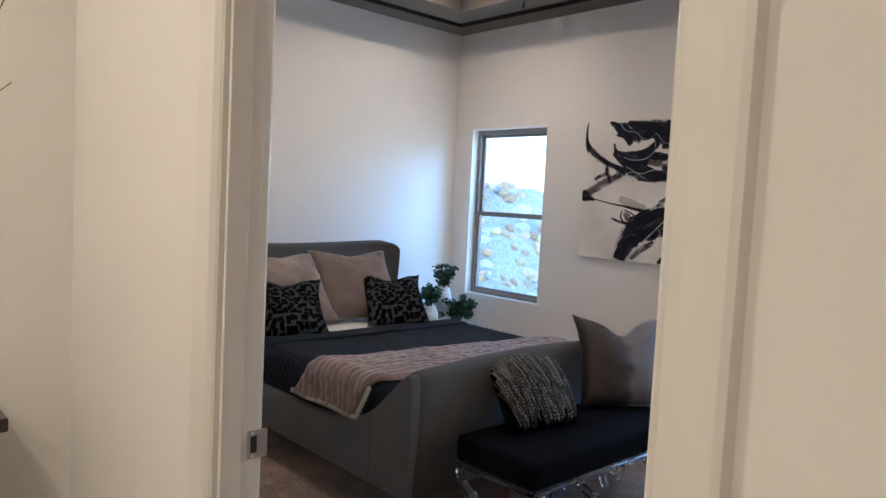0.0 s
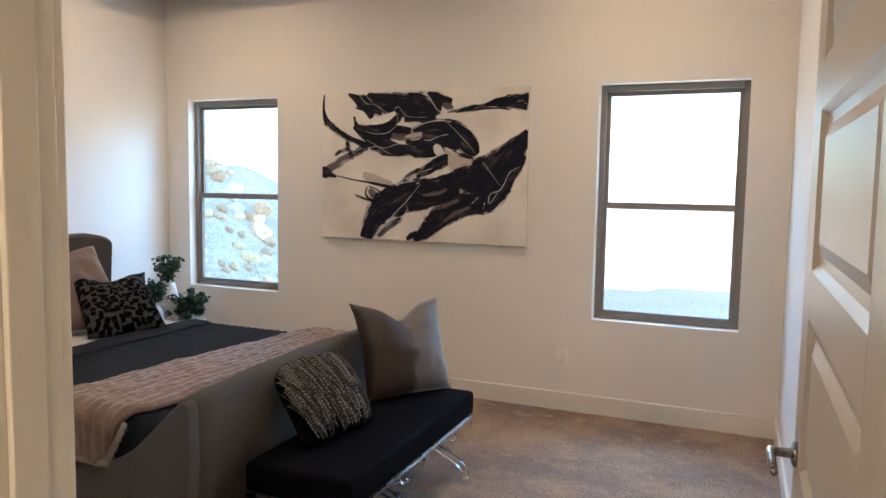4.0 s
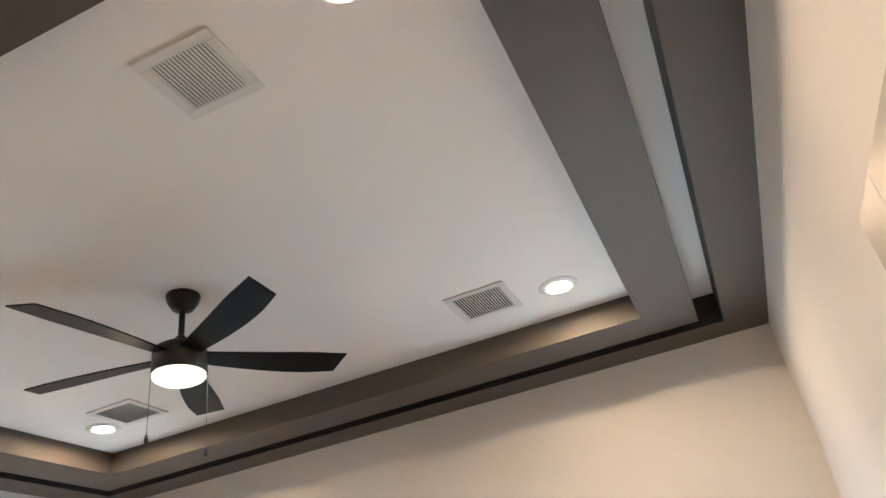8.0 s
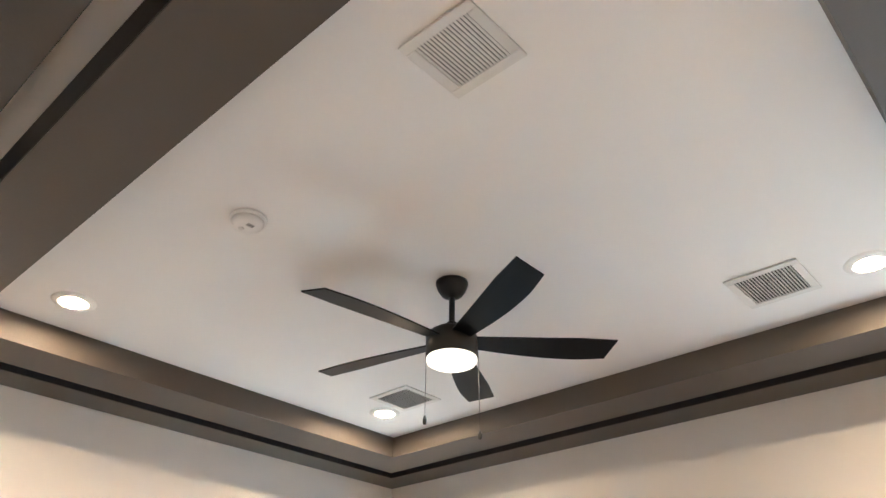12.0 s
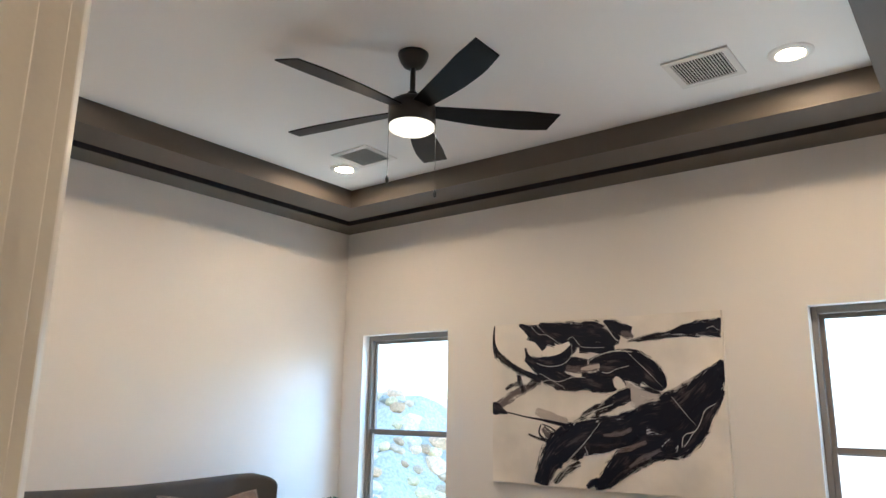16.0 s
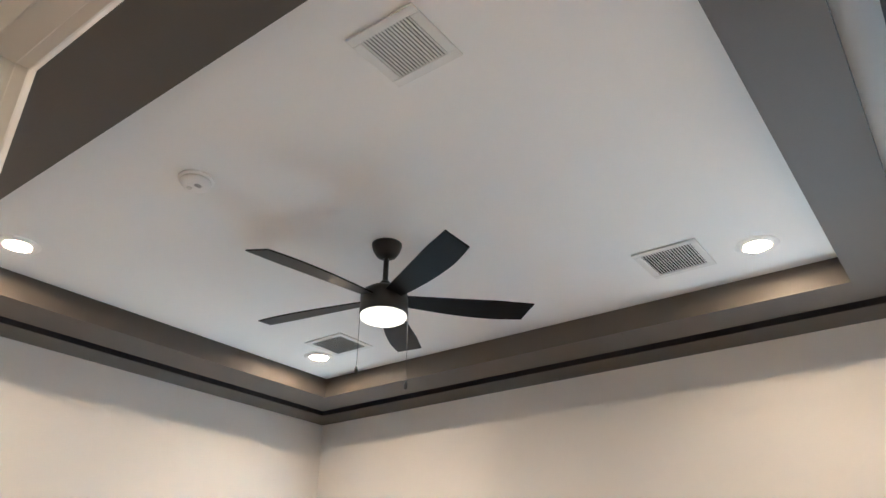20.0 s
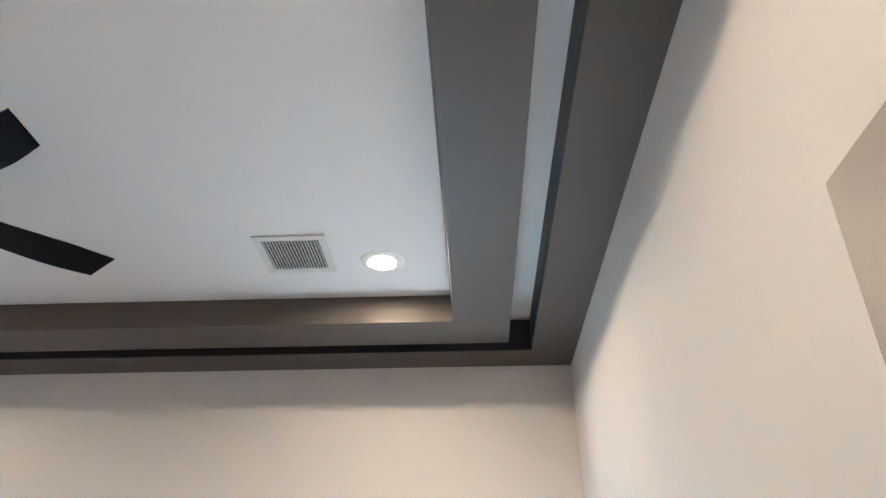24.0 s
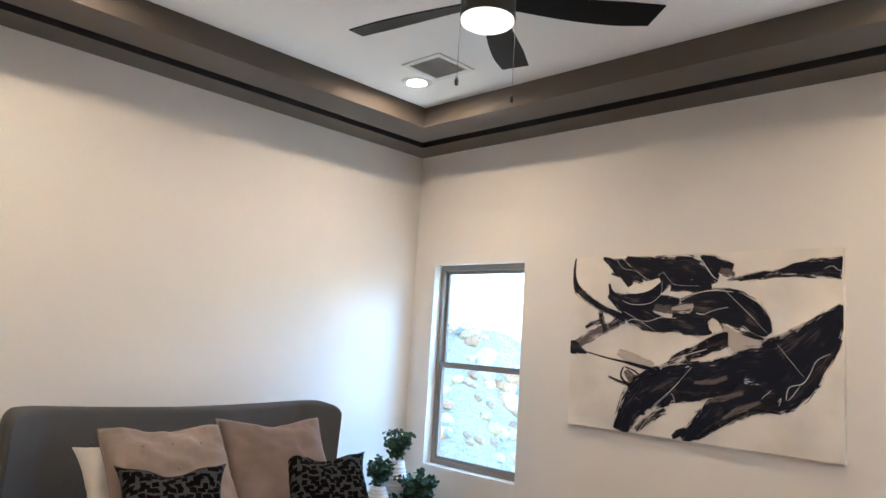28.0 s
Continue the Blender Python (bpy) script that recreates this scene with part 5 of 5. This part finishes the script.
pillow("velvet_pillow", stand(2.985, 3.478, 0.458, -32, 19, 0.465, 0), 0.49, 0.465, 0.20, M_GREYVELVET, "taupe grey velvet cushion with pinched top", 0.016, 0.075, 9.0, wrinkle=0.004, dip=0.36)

# fringed cushion: a dark body under hanging strands
FP = stand(2.980, 2.835, 0.462, -11, 37, 0.37, 0)
fringe = empty("fringed_pillow", FP, "black and silver fringed lumbar cushion", "pillow")
part("cover", pillow_mesh(0.42, 0.36, 0.13, -0.05, 0.0, 11.0), M_BLACKVELVET, fringe, smooth=True)
M_YARN = [mat("black_yarn", (0.008, 0.0085, 0.010), 0.7, sheen=0.1), mat("grey_yarn", (0.06, 0.058, 0.052), 0.6, sheen=0.1), mat("silver_yarn", (0.27, 0.265, 0.24), 0.45)]
sb = bmesh.new()
for k in range(520):
    u0 = -1.0 + 2.0 * ((k * 0.618) % 1)
    v0 = (0.97, 0.97, 0.66, 0.36, 0.06)[k % 5] + random.uniform(-0.10, 0.02)
    ln = random.uniform(0.62, 1.05)
    prev = None
    drift, ph = 0.10 + random.uniform(-0.04, 0.04), random.uniform(0, 6)
    n = 22
    lift = random.uniform(0.004, 0.014)
    for q in range(n + 1):
        f = q / n
        v = v0 - ln * f
        u = u0 * (1 - 0.10 * f) + drift * f + 0.02 * math.sin(5 * f + ph)
        uu, vv = min(1, abs(u)), min(1, abs(v))
        z = 0.065 * ((1 - uu * uu) * (1 - vv * vv)) ** 0.42 + lift * (0.5 + f)
        pull = 0.05 * (uu * vv) ** 4
        c = Vector((u * 0.21 - math.copysign(pull, u), max(v, -1.03) * 0.18 - (pull if v > 0 else -pull * 0.3), z))
        rr = 0.0042 if q % 2 else 0.0026
        ring = [sb.verts.new(c + Vector((rr * math.cos(a), 0, rr * math.sin(a)))) for a in (0.3, 1.9, 3.4, 5.0)]
        if prev:
            tone = (2 if q % 2 else 1) if k % 3 == 0 else random.choice((0, 0, 0, 1))
            for w in range(4):
                sb.faces.new((prev[w], prev[(w + 1) % 4], ring[(w + 1) % 4], ring[w])).material_index = tone
        prev = ring
yarn = part("fringe", sb, M_YARN[0], fringe, "hanging black and silver beaded yarn", smooth=True)
yarn.data.materials.append(M_YARN[1]), yarn.data.materials.append(M_YARN[2])
tagged(yarn, kind="stuff")

# ---- nightstand, vases, plants ----
M_STAND = mat("nightstand_wood", (0.58, 0.56, 0.53), 0.4, vary=0.15, scale=9)
ns = empty("nightstand", pose(0.30, 4.52, 0), "pale painted nightstand beside the bed", "nightstand")
part("body", boxes((-0.22, 0.20, -0.30, 0.29, 0.08, 0.385), bevel=0.004), M_STAND, ns)
part("top", boxes((-0.23, 0.24, -0.31, 0.30, 0.3855, 0.41), bevel=0.004), M_STAND, ns)
part("drawer", boxes((0.2005, 0.216, -0.285, 0.275, 0.10, 0.375), bevel=0.003), M_STAND, ns)
for lx in (-0.19, 0.17):
    for ly in (-0.27, 0.26):
        part("leg", boxes((lx - 0.018, lx + 0.018, ly - 0.018, ly + 0.018, 0.0, 0.0795)), M_STAND, ns)

M_VASE = mat("white_ceramic", (0.74, 0.73, 0.72), 0.45, vary=0.03, scale=8)
M_STEM = mat("plant_stem", (0.05, 0.07, 0.03), 0.7)


def leaf_mat():
    m = mat("leaf_green", (0.028, 0.075, 0.038), 0.5, vary=0.3, scale=18, sheen=0.1)
    return m


M_LEAF = leaf_mat()


def vase_profile(h, r, ribs):
    out = [(0, 0.0), (r * 0.9, 0.0)]
    n = ribs * 6
    for k in range(n + 1):
        z = 0.004 + (h - 0.008) * k / n
        t = z / h
        body = r * (0.95 + 0.12 * math.sin(math.pi * min(1, t * 1.1)) - 0.28 * max(0, t - 0.55) / 0.45)
        out.append((body + 0.0022 * math.sin(2 * math.pi * ribs * k / n), z))
    rr = out[-1][0]
    return out + [(rr - 0.006, h), (rr - 0.008, h - 0.03), (0, h - 0.03)]


def plant(name, x, y, z, h, r, ribs, stems, spread, tall, label, seed, low=0.65, leaves=26):
    rnd = random.Random(seed)
    v = empty(name, pose(x, y, z), label, "vase")
    part("vase", lathe(vase_profile(h, r, ribs), 40), M_VASE, v, "ribbed white ceramic vase", smooth=True)
    lv = bmesh.new()
    for k in range(stems):
        a = 2 * math.pi * (k + rnd.random() * 0.6) / stems
        tip = Vector((math.cos(a) * spread * rnd.uniform(0.5, 1.15), math.sin(a) * spread * rnd.uniform(0.5, 1.15), h + tall * rnd.uniform(low, 1.1)))
        base = Vector((0, 0, h - 0.028))
        mid = base.lerp(tip, 0.5) + Vector((0, 0, 0.02))
        path = [base, base.lerp(mid, 0.6), mid, mid.lerp(tip, 0.6), tip]
        part("stem", sweep(path, [0.0022, 0.002, 0.0018, 0.0014, 0.0008], 5), M_STEM, v)
        for q in range(leaves):
            f = rnd.uniform(0.25, 1.0)
            p = base.lerp(mid, f * 2) if f < 0.5 else mid.lerp(tip, f * 2 - 1)
            c = p + Vector((rnd.gauss(0, 0.017), rnd.gauss(0, 0.017), rnd.gauss(0, 0.012)))
            size = rnd.uniform(0.012, 0.024)
            R = Euler((rnd.uniform(-1.1, 1.1), rnd.uniform(-1.1, 1.1), rnd.uniform(0, 6.28))).to_matrix()
            ring = [c + R @ Vector((size * math.cos(t) * (1.05 if abs(math.sin(t)) < 0.9 else 0.9), size * 0.85 * math.sin(t), 0.25 * size * (math.cos(2 * t)))) for t in [i * math.pi / 4 for i in range(8)]]
            vs = [lv.verts.new(w) for w in ring]
            cc = lv.verts.new(c - R @ Vector((0, 0, 0.2 * size)))
            for i in range(8):
                lv.faces.new((cc, vs[i], vs[(i + 1) % 8]))
    tagged(part("leaves", lv, M_LEAF, v, "dark green rounded leaves"), kind="stuff")
    return v


plant("plant_vase", 0.37, 4.59, 0.411, 0.30, 0.078, 12, 11, 0.09, 0.19, "tall ribbed white vase with green sprigs", 11)
plant("plant_vase", 0.43, 4.38, 0.411, 0.155, 0.070, 7, 11, 0.085, 0.18, "short ribbed white vase with green sprigs", 12)
plant("plant_vase", 0.46, 4.69, 0.411, 0.075, 0.06, 4, 34, 0.17, 0.13, "low white pot with bushy green leaves", 13, -0.45, 34)

# ---- hallway ----
M_CONSOLE = mat("console_wood", (0.028, 0.021, 0.017), 0.35, vary=0.2, scale=10)
con = empty("console_cabinet", pose(2.805, 0.20, -0.005), "dark wooden hallway console cabinet", "cabinet")
part("body", boxes((-0.10, 0.085, -0.51, 0.51, 0.06, 0.825), bevel=0.004), M_CONSOLE, con)
part("top", boxes((-0.102, 0.10, -0.525, 0.53, 0.8255, 0.862), bevel=0.005), M_CONSOLE, con)
part("plinth", boxes((-0.09, 0.07, -0.48, 0.48, 0.0, 0.0595)), M_CONSOLE, con)
for y0, y1 in ((-0.49, -0.005), (0.005, 0.49)):
    dr = part("door", boxes((0.0855, 0.097, y0, y1, 0.09, 0.81), bevel=0.003), M_CONSOLE, con)
    part("knob", lathe([(0, 0), (0.006, 0), (0.006, 0.012), (0.013, 0.018), (0.010, 0.026), (0, 0.028)], 16, pose(0.097, y1 - 0.04 if y0 < -0.1 else y0 + 0.04, 0.52, 0, 90, 0)), M_NICKEL, dr, smooth=True)
M_TWIG = mat("dry_twig", (0.16, 0.10, 0.06), 0.8, vary=0.2, scale=30)
tw = empty("branch_vase", pose(2.81, 0.42, 0.8575), "bronze vase of curly dry branches on the console", "vase")
part("vase", lathe([(0, 0), (0.05, 0), (0.075, 0.10), (0.06, 0.24), (0.03, 0.31), (0.036, 0.34), (0.03, 0.34), (0.024, 0.31), (0, 0.30)], 32), M_CONSOLE, tw, smooth=True)
for k, (tx, ty, tz) in enumerate(((0.05, 0.35, 1.14), (0.06, 0.31, 0.86), (0.03, 0.10, 1.25), (0.02, -0.15, 1.15), (0.05, 0.22, 1.3))):
    pts = []
    for i in range(15):
        f = i / 14
        pts.append((tx * f + 0.014 * math.sin(9 * f + k) * f, ty * f ** 1.4 + 0.016 * math.sin(11 * f + 2 * k) * f, 0.29 + (tz - 0.29) * f))
    part("branch", sweep(pts, [0.0045 * (1 - 0.75 * i / 14) for i in range(15)], 6), M_TWIG, tw, "curly dry branch", smooth=True)
# two assumed downlights, out of view, added to light the hallway
hc = empty("recessed_light", pose(3.45, -0.35, 2.75), "assumed unseen recessed hallway ceiling downlight switched on", "ceiling light", "recessed hallway lights")
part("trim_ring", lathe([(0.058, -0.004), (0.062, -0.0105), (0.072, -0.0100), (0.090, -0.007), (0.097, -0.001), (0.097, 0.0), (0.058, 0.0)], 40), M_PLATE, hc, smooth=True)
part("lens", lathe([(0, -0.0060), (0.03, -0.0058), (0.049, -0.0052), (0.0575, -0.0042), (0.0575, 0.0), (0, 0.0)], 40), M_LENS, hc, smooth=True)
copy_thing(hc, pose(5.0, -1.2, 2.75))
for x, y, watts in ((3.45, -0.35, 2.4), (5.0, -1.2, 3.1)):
    lamp("hall_fill_beam", "AREA", pose(x, y, 2.73), watts, (1.0, 0.71, 0.40), 0.14)

# ---- outdoors ----
M_SAND = mat("pale_ground", (0.64, 0.52, 0.39), 0.95, vary=0.10, scale=0.6, fine=0.2, fine_scale=30, bump=0.6, bump_scale=20)
gb = bmesh.new()
vs = [gb.verts.new(v) for v in ((-3000, -3000, -0.14), (3000, -3000, -0.14), (3000, 3000, -0.14), (-3000, 3000, -0.14))]
gb.faces.new(vs)
tagged(part("ground", gb, M_SAND), "pale sandy yard around the house", "ground", kind="structure")
M_SLOPE = mat("slope_soil", (0.58, 0.53, 0.44), 0.95, vary=0.22, scale=1.5, fine=0.2, fine_scale=25, bump=0.6, bump_scale=15)
ROCKS = [mat("hill_rock", c, 0.9, vary=0.2, scale=4, fine=0.12, fine_scale=25, bump=0.6, bump_scale=12, random=0.25)
         for c in ((0.80, 0.54, 0.32), (0.82, 0.66, 0.38), (0.82, 0.77, 0.68), (0.60, 0.57, 0.50), (0.80, 0.60, 0.40))]


def hill_z(x, y):
    """A flat-topped stony bank beside the house, steep at its end and front."""
    a = min(1.0, max(0.0, (-0.95 - x) / 1.75))
    b = min(1.0, max(0.0, (y - 6.7) / 1.9))
    return -0.2 + 1.94 * min(a ** 0.9, b ** 0.8) + 0.05 * noise.noise(Vector((x * 1.3, y * 1.3, 0)))


hb = bmesh.new()
g = [[hb.verts.new((-12 + 0.2 * i, 6.4 + 0.2 * j, hill_z(-12 + 0.2 * i, 6.4 + 0.2 * j))) for i in range(57)] for j in range(30)]
for a, b in zip(g, g[1:]):
    for i in range(56):
        hb.faces.new((a[i], a[i + 1], b[i + 1], b[i]))
hill = tagged(part("stony_bank", hb, M_SLOPE, smooth=True), "grey stony bank of mixed rocks behind the house", "hill", kind="structure")
rock_meshes = []
for k in range(10):
    rb = bmesh.new()
    bmesh.ops.create_icosphere(rb, subdivisions=2, radius=1)
    for v in rb.verts:
        v.co *= 1 + 0.35 * noise.noise(v.co * 1.3 + Vector((k * 5, 0, 0)))
        v.co.z *= 0.7
    me = bpy.data.meshes.new("rock")
    rb.to_mesh(me)
    rb.free()
    me.materials.append(ROCKS[k % 5])
    rock_meshes.append(me)
rk = random.Random(21)
for k in range(300):
    x, y = rk.uniform(-6.5, -1.1), rk.uniform(6.8, 9.0)
    z = hill_z(x, y)
    if z < -0.15:
        continue
    o = new("rock", rock_meshes[k % 10])
    o.parent = hill
    s = rk.uniform(0.05, 0.11) * (1.6 if rk.random() < 0.25 else 1)
    o.matrix_basis = Matrix.LocRotScale((x, y, z), Euler((rk.uniform(-0.4, 0.4), rk.uniform(-0.4, 0.4), rk.uniform(0, 6))), (s * rk.uniform(0.8, 1.3), s, s))
